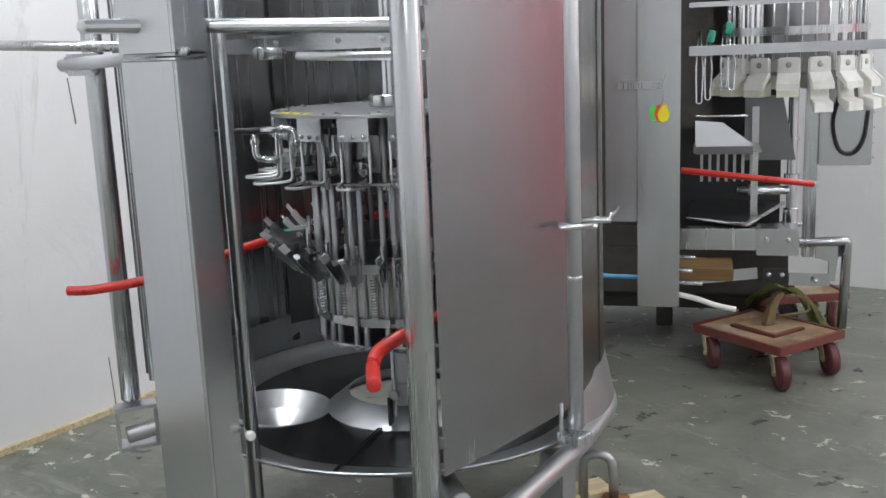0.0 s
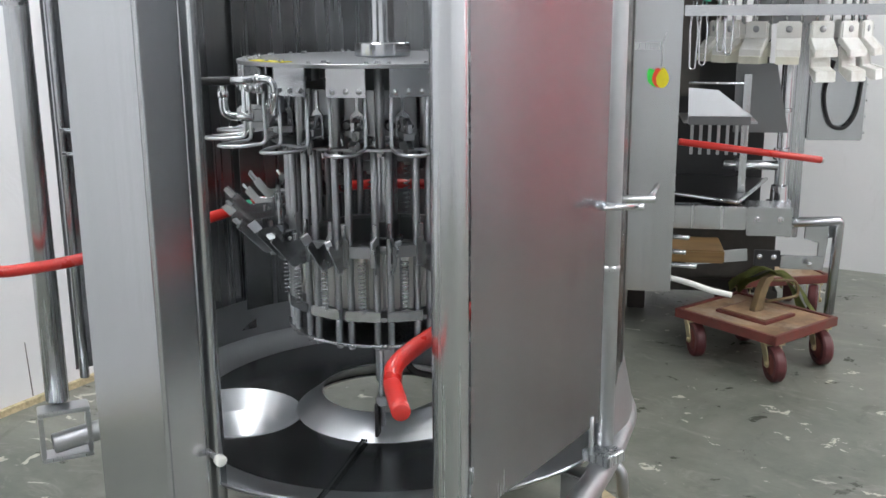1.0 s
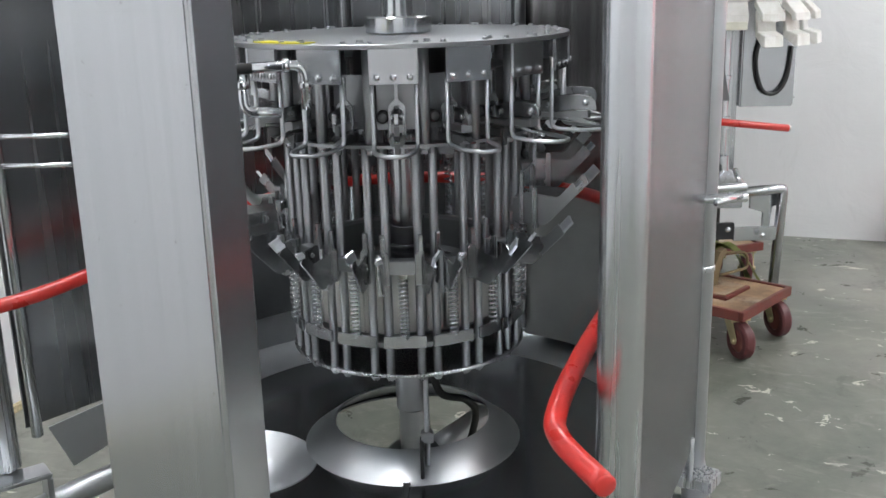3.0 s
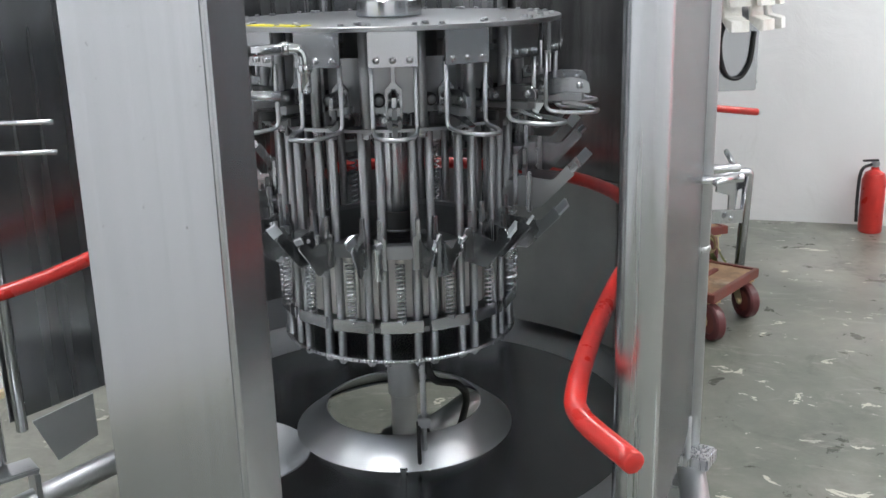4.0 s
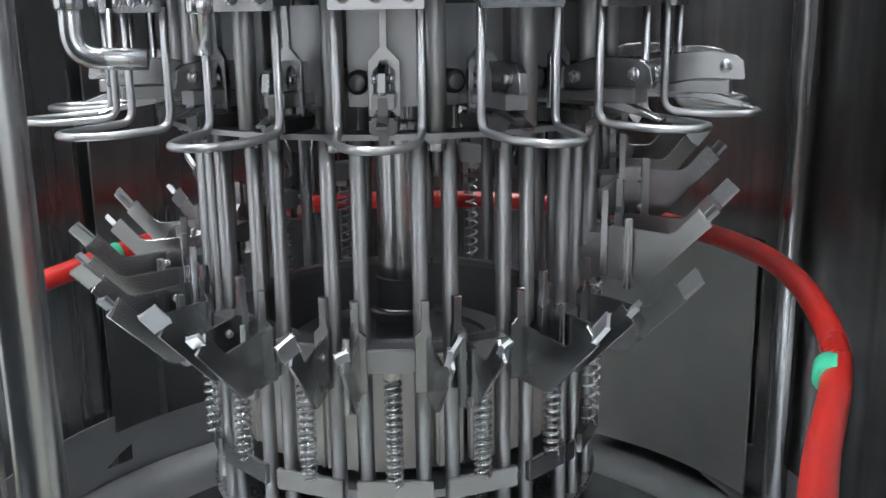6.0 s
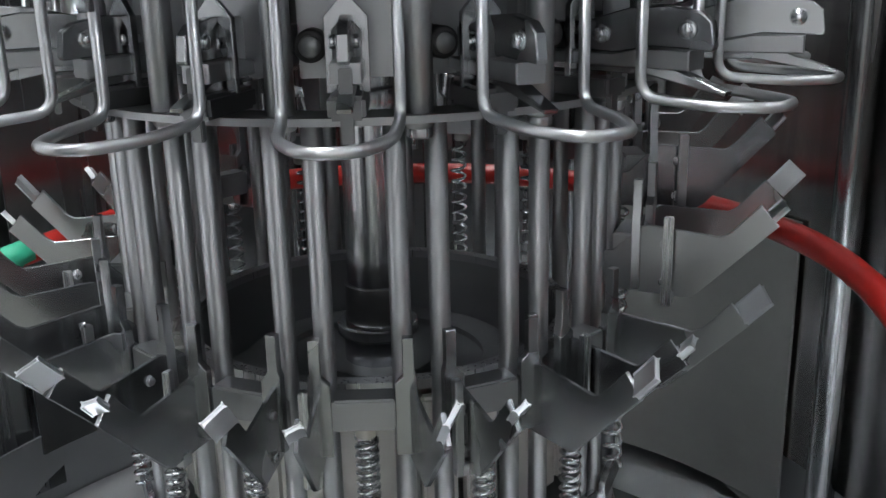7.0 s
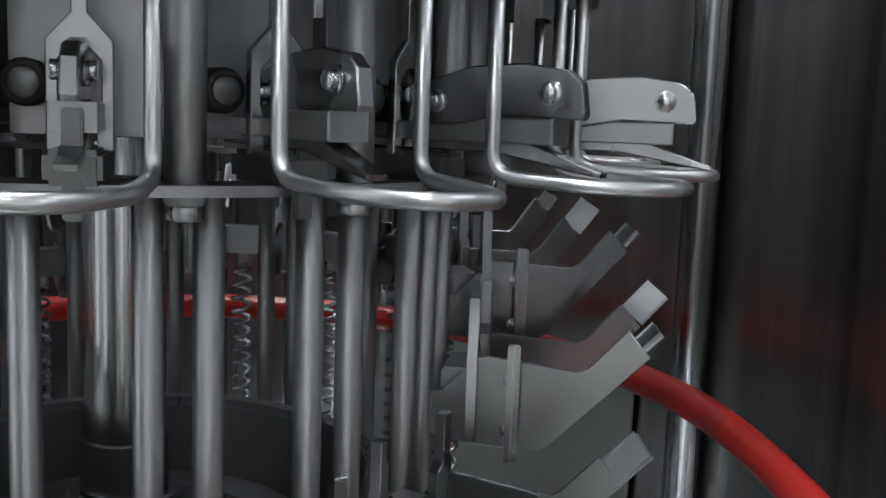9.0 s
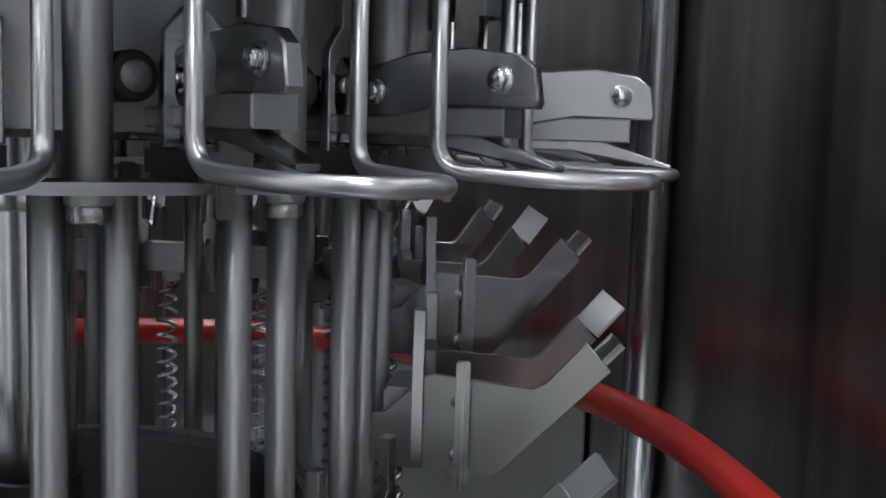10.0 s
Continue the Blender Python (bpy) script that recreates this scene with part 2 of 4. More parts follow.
def slab(outline, thick, m=None, bev=0.0, holes=None):
    """A plate: outline in its own x, y plane, thick along z, centred; m turns it into place."""
    bm = bmesh.new()
    vs = [bm.verts.new((x, y, -thick / 2)) for x, y in outline]
    f = bm.faces.new(vs)
    ext = bmesh.ops.extrude_face_region(bm, geom=[f])["geom"]
    for v in ext:
        if isinstance(v, bmesh.types.BMVert):
            v.co.z += thick
    bmesh.ops.recalc_face_normals(bm, faces=bm.faces)
    if bev:
        es = [e for e in bm.edges if abs(e.verts[0].co.z - e.verts[1].co.z) < 1e-6]
        bmesh.ops.bevel(bm, geom=es, offset=bev, segments=1, affect="EDGES", clamp_overlap=True)
    if m is not None:
        bmesh.ops.transform(bm, matrix=m, verts=bm.verts)
    return smooth(bm, 30)


def bolt(p, axis, r=0.006, h=0.005, bm=None):
    """A hexagon head with its washer."""
    own = bm is None
    bm = bm or bmesh.new()
    p, axis = Vector(p), Vector(axis).normalized()
    rod(p, p + axis * h * 0.3, r * 1.35, 12, bm=bm)
    rod(p + axis * h * 0.3, p + axis * h * 1.3, r, 6, bev=r * 0.12, bm=bm)
    return smooth(bm, 30) if own else bm


RADIAL = Matrix(((1, 0, 0, 0), (0, 0, -1, 0), (0, 1, 0, 0), (0, 0, 0, 1)))   # plate x -> radius, y -> up


# ---- hall ----
def room_part(name, x0, x1, y0, y1, z0, z1, mat, label, category, kind="structure"):
    ob = part(name, box(x0, x1, y0, y1, z0, z1), mat)
    ob.matrix_basis = ROOM
    return tagged(ob, label, category, kind=kind)


LEFT, BACK, RIGHT, FRONT, TOP = -1.78, 3.79, 4.6, -5.0, 3.5
room_part("floor", -6, 9, -9, 8, -0.2, 0, FLOOR, "worn green-grey painted concrete floor with pale chips", "floor")
room_part("wall_west", LEFT - 0.15, LEFT, FRONT, BACK, 0, TOP, WALL_LEFT, "white sheeted wall with dark scuffs", "wall")
room_part("wall_north", LEFT - 0.15, RIGHT + 0.15, BACK, BACK + 0.15, 0, TOP, WALL_WHITE, "white painted wall, dirty along the floor", "wall")
room_part("wall_east", RIGHT, RIGHT + 0.15, FRONT, BACK, 0, TOP, WALL_WHITE, "white painted wall", "wall")
room_part("wall_south", LEFT - 0.15, RIGHT + 0.15, FRONT - 0.15, FRONT, 0, TOP, WALL_WHITE, "white painted wall", "wall")
room_part("ceiling", LEFT - 0.15, RIGHT + 0.15, FRONT - 0.15, BACK + 0.15, TOP, TOP + 0.1, CEILING, "pale painted ceiling", "ceiling")
room_part("baseboard", LEFT, LEFT + 0.02, FRONT, BACK, 0, 0.026, PINE, "raw pine batten along the wall foot", "trim")

SCUFF = plain("dark_scuff", (0.12, 0.115, 0.11), 0.7, var=0.4)
west = bpy.data.objects["wall_west"]
for b0, b1, z0, z1, wd in ((0.145, 0.16, 1.46, 1.27, 0.004), (0.19, 0.20, 0.25, 0.03, 0.003), (0.42, 0.43, 0.5, 0.42, 0.003), (-0.35, -0.34, 1.1, 0.98, 0.003)):
    part("scuff", slab([(b0 - wd / 2, z0), (b0 + wd / 2, z0), (b1 + wd, z1), (b1 - wd / 2, z1)], 0.002, pose(LEFT + 0.001, 0, 0, 90, 0, 90)), SCUFF, west, "dark scuff line")


def ceiling_lamp(a, b):
    t = thing("ceiling_light", "white strip lamp under the ceiling", "lamp", ROOM @ pose(a, b, TOP - 0.12), "strip lamps")
    part("housing", box(-0.16, 0.16, -0.75, 0.75, 0.03, 0.12, 0.01), WHITE_PLASTIC, t)
    part("diffuser", box(-0.14, 0.14, -0.72, 0.72, 0.0, 0.03, 0.006), LAMP, t, "glowing diffuser")


for a in (-0.4, 3.2):
    for b in (-3.2, -0.6, 2.2):
        ceiling_lamp(a, b)
# extra lamp added to brighten the corner that the open guard door reflects
ceiling_lamp(4.1, 2.6)

# ---- the turret ----
DROP = -0.021      # lower half of the carousel hangs this much below its first plan
UNITS = 16
turret = thing("carousel", "stainless steel carousel on a central shaft", "carousel")
part("shaft", spun([(0.0, 1.9), (0.031, 1.9), (0.031, 1.25), (0.031, 0.6), (0, 0.6)], 32), STEEL_BRIGHT, turret, "polished shaft")
part("hub", spun([(0.03, 1.258), (0.068, 1.258), (0.07, 1.26), (0.07, 1.289), (0.067, 1.292), (0.036, 1.292), (0.036, 1.296), (0.031, 1.296)], 40), STEEL_BRIGHT, turret, "polished hub collar")
part("top_disc", spun([(0.03, 1.247), (0.359, 1.247), (0.36, 1.248), (0.36, 1.255), (0.359, 1.256), (0.03, 1.256)], 96, closed=True), STEEL_DULL, turret)
part("middle_ring", spun([(0.245, 1.056), (0.285, 1.056), (0.285, 1.062), (0.245, 1.062)], 96, closed=True), STEEL_DULL, turret)
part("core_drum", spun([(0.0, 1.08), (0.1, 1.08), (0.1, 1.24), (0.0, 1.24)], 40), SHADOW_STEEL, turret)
part("drum_wall", spun([(0.196, 0.675), (0.2, 0.675), (0.2, 0.826), (0.196, 0.826)], 72, closed=True), STEEL_DULL, turret, "dark open drum").location.z = DROP
part("drum_rim", spun([(0.194, 0.826), (0.208, 0.826), (0.208, 0.835), (0.194, 0.835)], 96, closed=True), STEEL, turret, "bright rim of the drum").location.z = DROP
part("drum_floor", spun([(0.03, 0.735), (0.195, 0.735), (0.195, 0.742), (0.06, 0.742), (0.06, 0.775), (0.03, 0.775)], 64, closed=True), STEEL_DULL, turret).location.z = DROP
part("inner_ring", spun([(0.115, 0.768), (0.15, 0.768), (0.15, 0.775), (0.115, 0.775)], 72, closed=True), STEEL_DULL, turret).location.z = DROP
part("shaft_sleeve", spun([(0.031, 0.86), (0.034, 0.86), (0.034, 0.82), (0.031, 0.82)], 32), SHADOW_STEEL, turret, "dark worn sleeve").location.z = DROP
part("shaft_collar", spun([(0.031, 0.818), (0.042, 0.818), (0.044, 0.816), (0.044, 0.806), (0.042, 0.804), (0.037, 0.804), (0.037, 0.775)], 36), STEEL_BRIGHT, turret, "polished collar").location.z = DROP
part("upper_collar", spun([(0.031, 1.05), (0.037, 1.05), (0.038, 1.048), (0.038, 1.032), (0.037, 1.03), (0.031, 1.03)], 36), STEEL_BRIGHT, turret, "polished collar")
for i in range(32):
    part("drum_stave", box(0.2035, 0.217, -0.0165, 0.0165, 0.682, 0.82, 0.003, pose(0, 0, 0, 0, 0, -90 + 11.25 * (i + 0.5))), STAVE, turret).location.z = DROP
part("bottom_plate", spun([(0.03, 0.598), (0.259, 0.598), (0.261, 0.6), (0.261, 0.603), (0.259, 0.605), (0.03, 0.605)], 96, closed=True), STEEL, turret).location.z = DROP
part("lower_ring", spun([(0.2, 0.66), (0.248, 0.66), (0.248, 0.67), (0.2, 0.67)], 72, closed=True), STEEL_DULL, turret).location.z = DROP
part("lower_shaft", spun([(0, 0.6), (0.026, 0.6), (0.026, 0.52), (0.036, 0.515), (0.036, 0.42), (0.03, 0.415), (0.03, 0.2), (0, 0.2)], 28), STEEL_ROD, turret).location.z = DROP
for i in range(UNITS):
    a = radians(-90 + 22.5 * (i + 0.5))
    c, s = math.cos(a), math.sin(a)
    p = part("standoff", rod((0.267 * c, 0.267 * s, 1.05), (0.267 * c, 0.267 * s, 1.247), 0.0112, 18), STEEL_ROD, turret)
    part("standoff_nut", rod((0.267 * c, 0.267 * s, 1.042), (0.267 * c, 0.267 * s, 1.052), 0.010, 6), STEEL, turret)
    part("disc_bolt", bolt((0.315 * c, 0.315 * s, 1.256), (0, 0, 1), 0.0065, 0.005), STEEL_DULL, turret)
    a -= radians(11.25)
    for off in (-7, 7):
        b = a + radians(off)
        part("disc_bolt", bolt((0.34 * math.cos(b), 0.34 * math.sin(b), 1.256), (0, 0, 1), 0.005, 0.004), STEEL_DULL, turret)

BLADE = [(0.228, 0.864), (0.27, 0.858), (0.320, 0.857), (0.327, 0.861), (0.395, 0.931), (0.379, 0.949), (0.354, 0.921), (0.346, 0.917), (0.282, 0.923), (0.274, 0.92), (0.25, 0.896), (0.228, 0.892)]
JAW = [(0.245, 1.098), (0.33, 1.098), (0.362, 1.104), (0.412, 1.103), (0.414, 1.106), (0.411, 1.124), (0.402, 1.131), (0.375, 1.135), (0.34, 1.133), (0.30, 1.122), (0.245, 1.12)]
LOWER_JAW = [(0.25, 1.082), (0.36, 1.082), (0.425, 1.071), (0.426, 1.074), (0.375, 1.091), (0.35, 1.095), (0.25, 1.094)]
FORK = [(-0.004, 1.19), (-0.004, 1.148), (-0.0165, 1.134), (-0.0165, 1.078), (-0.008, 1.078), (-0.008, 1.098), (-0.0105, 1.104), (-0.0105, 1.124), (-0.004, 1.131),
        (0.004, 1.131), (0.0105, 1.124), (0.0105, 1.104), (0.008, 1.098), (0.008, 1.078), (0.0165, 1.078), (0.0165, 1.134), (0.004, 1.148), (0.004, 1.19)]
ACROSS = Matrix(((0, 0, 1, 0), (1, 0, 0, 0), (0, 1, 0, 0), (0, 0, 0, 1)))   # plate x -> tangent, y -> up, thickness along the radius


def spring(r0, z0, z1, turns=19, coil=0.0088, wire=0.0021):
    pts = []
    for i in range(turns * 10 + 1):
        a = 2 * math.pi * i / 10
        pts.append((r0 + coil * math.cos(a), coil * math.sin(a), z0 + (z1 - z0) * i / (turns * 10)))
    return pipe(pts, wire, 5)


def carousel_unit():
    u = thing("gripper_unit", "stainless steel gripper unit with spring, blades and wire guide", "gripper unit", group="gripper units round the carousel")
    plate = part("mounting_plate", box(0.35, 0.357, -0.044, 0.044, 1.185, 1.247, 0.001), STEEL_V, u)
    for y in (-0.03, 0.0, 0.03):
        part("bolt", bolt((0.357, y, 1.197), (1, 0, 0), 0.0052, 0.005), STEEL_BRIGHT, plate)
    wire = [(0.347, 0.04, 1.19), (0.347, 0.04, 1.071), (0.405, 0.036, 1.068), (0.444, 0.017, 1.068), (0.444, -0.017, 1.068), (0.405, -0.036, 1.068), (0.347, -0.04, 1.071), (0.347, -0.04, 1.19)]
    part("wire_guide", pipe(rounded(wire, 0.016), 0.0042, 10), STEEL_WIRE, u, "bent wire guide")
    for y in (-0.032, 0.032):
        part("guide_rod", rod((0.246, y, 0.57), (0.246, y, 1.058), 0.0088, 16), STEEL_ROD, u)
        part("rod_nut", rod((0.246, y, 0.567), (0.246, y, 0.577), 0.0075, 6), STEEL, u)
    part("end_plate", box(0.255, 0.262, -0.0433, 0.0433, 0.643, 0.668, 0.001), STEEL_V, u)
    part("back_plate", box(0.225, 0.23, -0.04, 0.04, 1.085, 1.19, 0.001), STEEL_DULL, u)
    part("fork", slab(FORK, 0.006, Matrix.Translation((0.262, 0, 0)) @ ACROSS, 0.0006), STEEL_BLADE, u, "keyhole fork plate")
    part("fork_pin", rod((0.25, 0, 1.115), (0.268, 0, 1.115), 0.0065, 12), STEEL_BRIGHT, u)
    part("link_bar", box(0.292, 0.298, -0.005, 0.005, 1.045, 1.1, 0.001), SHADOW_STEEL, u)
    part("knob", rod((0.232, -0.028, 1.112), (0.258, -0.028, 1.112), 0.0125, 20, 0.002), DARK, u, "black round knob")
    part("knob_cap", rod((0.256, -0.028, 1.112), (0.26, -0.028, 1.112), 0.0085, 16, 0.001), SHADOW_STEEL, u)
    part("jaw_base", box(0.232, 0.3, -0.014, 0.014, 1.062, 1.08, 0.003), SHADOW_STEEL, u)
    j = part("jaw", slab(JAW, 0.009, RADIAL, 0.001), STEEL_BLADE, u, "curved steel jaw")
    for s in (-1, 1):
        part("jaw_bolt", bolt((0.392, s * 0.0045, 1.118), (0, s, 0), 0.0058, 0.005), STEEL_BRIGHT, j)
        part("jaw_bolt", bolt((0.315, s * 0.0045, 1.112), (0, s, 0), 0.0058, 0.005), STEEL_BRIGHT, j)
    part("jaw_pad", slab([(0.26, 1.088), (0.398, 1.088), (0.398, 1.103), (0.355, 1.103), (0.33, 1.098), (0.26, 1.098)], 0.024, RADIAL, 0.001), STEEL_DULL, j)
    part("lower_jaw", slab(LOWER_JAW, 0.012, RADIAL, 0.001), STEEL_BLADE, j)
    c = part("carriage", box(0.247, 0.272, -0.026, 0.026, 0.882, 0.91, 0.002), STEEL_DULL, u, "lifted carriage block")
    for s in (-1, 1):
        flare = Matrix.Translation((0.25, s * 0.034, 0)) @ pose(0, 0, 0, 0, 0, 13 if s > 0 else -2) @ Matrix.Translation((-0.25, 0, 0))
        b = part("blade", slab(BLADE, 0.004, flare @ RADIAL, 0.0005), STEEL_BLADE, c, "cut steel blade with a bent tip")
        e = Vector((math.cos(radians(48)), 0, math.sin(radians(48))))
        q, tan = Vector((e.z, 0, -e.x)), Vector((0, 1, 0))
        bend = radians(38 if s > 0 else 62)
        wd = q * math.cos(bend) - tan * math.sin(bend)
        nr = e.cross(wd)
        turn = Matrix(((e.x, wd.x, nr.x, 0.392), (e.y, wd.y, nr.y, 0), (e.z, wd.z, nr.z, 0.944), (0, 0, 0, 1)))
        half = 0.0095 if s > 0 else 0.006
        # tip brighter than its own blade, the lamp reflection put into the colour
        part("blade_tip", box(-0.005, 0.022 if s > 0 else 0.009, -half, half, -0.002, 0.002, 0.001, flare @ turn), STEEL_CONE, b, "bent tip in brighter steel for its lamp glint")
        for z in (0.906, 0.87):
            part("blade_pin", bolt(flare @ Vector((0.298, s * 0.002, z)), (0, s, 0), 0.0038, 0.003), STEEL, b)
        part("side_plate", slab([(-0.009, 0.862), (0.009, 0.862), (0.009, 0.925), (0.002, 0.932), (0.002, 0.965), (-0.007, 0.965), (-0.007, 0.935), (-0.009, 0.93)] if s < 0 else
                                [(0.009, 0.862), (-0.009, 0.862), (-0.009, 0.925), (-0.002, 0.932), (-0.002, 0.965), (0.007, 0.965), (0.007, 0.935), (0.009, 0.93)],
                                0.008, Matrix.Translation((0.272, s * 0.035, 0)) @ ACROSS, 0.0006), STEEL_BLADE, c)
    part("prong", box(0.297, 0.306, -0.048, -0.041, 0.85, 0.934, 0.001), STEEL, c, "upright flat prong")
    part("prong_foot", box(0.296, 0.307, -0.043, -0.033, 0.85, 0.862, 0.001), STEEL, c)
    part("spring_seat", rod((0.26, 0, 0.872), (0.26, 0, 0.882), 0.009, 14), WHITE_PLASTIC, c)
    return u


LIFT = [-0.08, -0.077, -0.063, 0.012, 0.064, 0.078, 0.07, 0.07, 0.07, 0.045, 0.01, -0.02, -0.035, -0.05, -0.066, -0.077]
REACH = [-0.105, -0.055, -0.028, 0.016, 0.01, 0.0, 0.0, 0.0, 0.0, 0.0, 0.0, 0.0, -0.02, -0.06, -0.095, -0.105]
first = carousel_unit()
first.matrix_basis = pose(0, 0, 0, 0, 0, -90)
units = [first] + [copy_thing(first, pose(0, 0, 0, 0, 0, -90 + 22.5 * i)) for i in range(1, UNITS)]
for u, lift, reach in zip(units, LIFT, REACH):
    for ch in u.children:
        if ch.name.startswith("carriage"):
            ch.location = (0.012 if lift > 0 else 0.004, 0, lift)
        if ch.name.split(".")[0] == "jaw":
            ch.location.x = reach
    part("spring", spring(0.26, 0.664, 0.872 + lift, 15 if lift < 0.02 else 20), STEEL_BRIGHT, u)

# ---- pan under the carousel ----
def punched(bm, cutters):
    """Cut round holes (x, y, r) through a sheet."""
    me = bpy.data.meshes.new("sheet")
    bm.to_mesh(me)
    bm.free()
    ob = new("sheet", me)
    tools = []
    for x, y, r in cutters:
        t = part("punch", rod((x, y, 0.2), (x, y, 0.6), r, 48), STEEL)
        tools.append(t)
        mod = ob.modifiers.new("cut", "BOOLEAN")
        mod.operation, mod.object, mod.solver = "DIFFERENCE", t, "EXACT"
    dg = bpy.context.evaluated_depsgraph_get()
    out = bmesh.new()
    out.from_mesh(ob.evaluated_get(dg).to_mesh())
    for o in (ob, *tools):
        bpy.data.objects.remove(o)
    return smooth(out, 30)


FUNNEL = (-0.375, -0.13, 0.16)
pan_profile = [(0.235, 0.325), (0.5, 0.336), (0.53, 0.339), (0.53, 0.334), (0.5, 0.331), (0.235, 0.32)]
rim_profile = [(0.531, 0.339), (0.58, 0.345), (0.63, 0.361), (0.64, 0.371), (0.644, 0.368), (0.632, 0.355), (0.58, 0.340), (0.531, 0.334)]
pan = thing("drip_pan", "dark polished round steel pan below the carousel", "pan")
part("pan_sheet", punched(spun(pan_profile, 128, closed=True), [FUNNEL]), STEEL_PAN, pan)
# rim brighter than the pan sheet, its reflected light put into the colour
part("pan_rim", spun(rim_profile, 128, closed=True), STEEL_CONE, pan, "sloped rim in brighter steel for the light it reflects")
part("centre_cone", spun([(0.252, 0.326), (0.185, 0.377), (0.182, 0.378), (0.179, 0.376), (0.246, 0.324)], 96, closed=True), STEEL_CONE, pan, "bright turned cone rim round the centre hole")
fx, fy, fr = FUNNEL
funnel = spun([(fr + 0.004, 0.336), (fr, 0.337), (0.05, 0.215), (0.046, 0.215), (fr - 0.004, 0.33), (fr + 0.004, 0.332)], 64, closed=True)
bmesh.ops.transform(funnel, matrix=Matrix.Translation((fx, fy, 0)) @ Matrix.Translation((0, 0, 0.334)) @ pose(0, 0, 0, 0, 4, 18) @ Matrix.Translation((0, 0, -0.334)), verts=funnel.verts)
part("funnel", funnel, STEEL_CONE, pan, "bright cone-shaped chute")
for a in (-92,):
    c, s = math.cos(radians(a)), math.sin(radians(a))
    part("pan_seam", box(0.25, 0.6, -0.006, 0.006, -0.001, 0.005, 0.002, pose(0, 0, 0.316, 0, 0, a) @ pose(0, 0, 0, 0, -2.6, 0)), STEEL_PAN, pan)
hang = thing("hanging_probe", "steel rod with a dark clip under the carousel", "rod", pose(0, 0, -0.03))
part("rod", rod((0.038, -0.24, 0.40), (0.038, -0.24, 0.6), 0.006, 12), STEEL_ROD, hang)
part("clip_block", box(0.025, 0.051, -0.253, -0.227, 0.455, 0.478, 0.002), STEEL_DULL, hang)
part("clip", box(0.022, 0.03, -0.26, -0.225, 0.375, 0.462, 0.002), DARK, hang)
cable = thing("black_cable", "black cable hanging through the pan's centre hole", "cable", pose(0, 0, -0.03))
part("cord", pipe(curve_points([(0.045, -0.05, 0.55), (0.07, -0.03, 0.47), (0.13, 0.02, 0.43), (0.15, 0.06, 0.36), (0.1, 0.08, 0.2), (0.0, 0.12, 0.0)], 6), 0.009, 10), DARK, cable)
under = thing("base_spider", "steel cross tubes below the pan", "frame", pose(0, 0, -0.05))
for i, a in enumerate((55, 172, 300)):
    c, s = math.cos(radians(a)), math.sin(radians(a))
    part("arm", rod((0.03 * c, 0.03 * s, 0.3), (0.6 * c, 0.6 * s, 0.3), 0.03, 20), STEEL_ROD, under)
part("hub_block", spun([(0, -0.05), (0.1, -0.05), (0.1, 0.02), (0.06, 0.03), (0.06, 0.34), (0, 0.34)], 32), SHADOW_STEEL, under)

# ---- guard enclosure ----
def arc_wall(r, a0, a1, z0, z1, thick, seg):
    return spun([(r, z0), (r + thick, z0), (r + thick, z1), (r, z1)], seg, a0, a1, True)


ZT = 2.05
guard = thing("machine_guard", "curved stainless steel sheet guard with tube posts round the carousel", "machine guard")
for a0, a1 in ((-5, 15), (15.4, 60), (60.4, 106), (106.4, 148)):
    part("guard_sheet", arc_wall(0.615, a0, a1, 0.47, ZT, 0.004, 16), STEEL_SHADED if a0 < 20 else STEEL_GUARD, guard)
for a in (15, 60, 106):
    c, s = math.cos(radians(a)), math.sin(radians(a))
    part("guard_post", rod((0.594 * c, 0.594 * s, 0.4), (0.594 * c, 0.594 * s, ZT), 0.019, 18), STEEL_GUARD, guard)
part("hinge_post", rod((0.578, -0.33, 0.40), (0.578, -0.33, ZT), 0.0215, 20), STEEL_ROD, guard)
part("hinge_sleeve", rod((0.578, -0.33, 0.812), (0.578, -0.33, 0.827), 0.0235, 20), STEEL, guard)
part("guard_panel", slab([(0.592, -0.30), (0.613, -0.056), (0.609, -0.056), (0.588, -0.30)], ZT - 0.487, pose(0, 0, (ZT + 0.487) / 2)), STEEL_SHADED, guard)
part("lower_liner", arc_wall(0.606, 24, 59, 0.38, 0.82, 0.004, 20), LINER, guard, "paler matt liner sheet")
part("guard_skirt", spun([(0.617, 0.50), (0.621, 0.50), (0.65, 0.36), (0.646, 0.36)], 64, -25, 200, True), STEEL_DULL, guard, "dull lower skirt")
BASE = [(-0.22, 0.64, 0.345), (0.2, 0.63, 0.345), (0.5, 0.43, 0.345), (0.625, 0.07, 0.345), (0.61, -0.18, 0.35), (0.562, -0.42, 0.354), (0.485, -0.69, 0.358), (0.416, -0.905, 0.36)]
part("base_ring", pipe(curve_points(BASE, 6), 0.028, 18), STEEL_ROD, guard)
part("post_bracket", box(-0.05, 0.025, -0.035, 0.03, 0.375, 0.405, 0.004, pose(0.59, -0.37, 0, 0, 0, -35)), STEEL, guard)
part("bracket_stud", rod((0.55, -0.41, 0.41), (0.55, -0.41, 0.50), 0.006, 10), STEEL, guard)
for a in (-34, 60, 150, 215):
    c, s = math.cos(radians(a)), math.sin(radians(a))
    part("foot", box(0.60, 0.68, -0.03, 0.03, 0.03, 0.34, 0.004, pose(0, 0, 0, 0, 0, a)), STEEL_DULL, guard)

# square column
POSTM = pose(-0.34, -0.70, 0, 0, 0, -34)
column = thing("square_column", "brushed stainless steel square column of the machine", "column", POSTM)
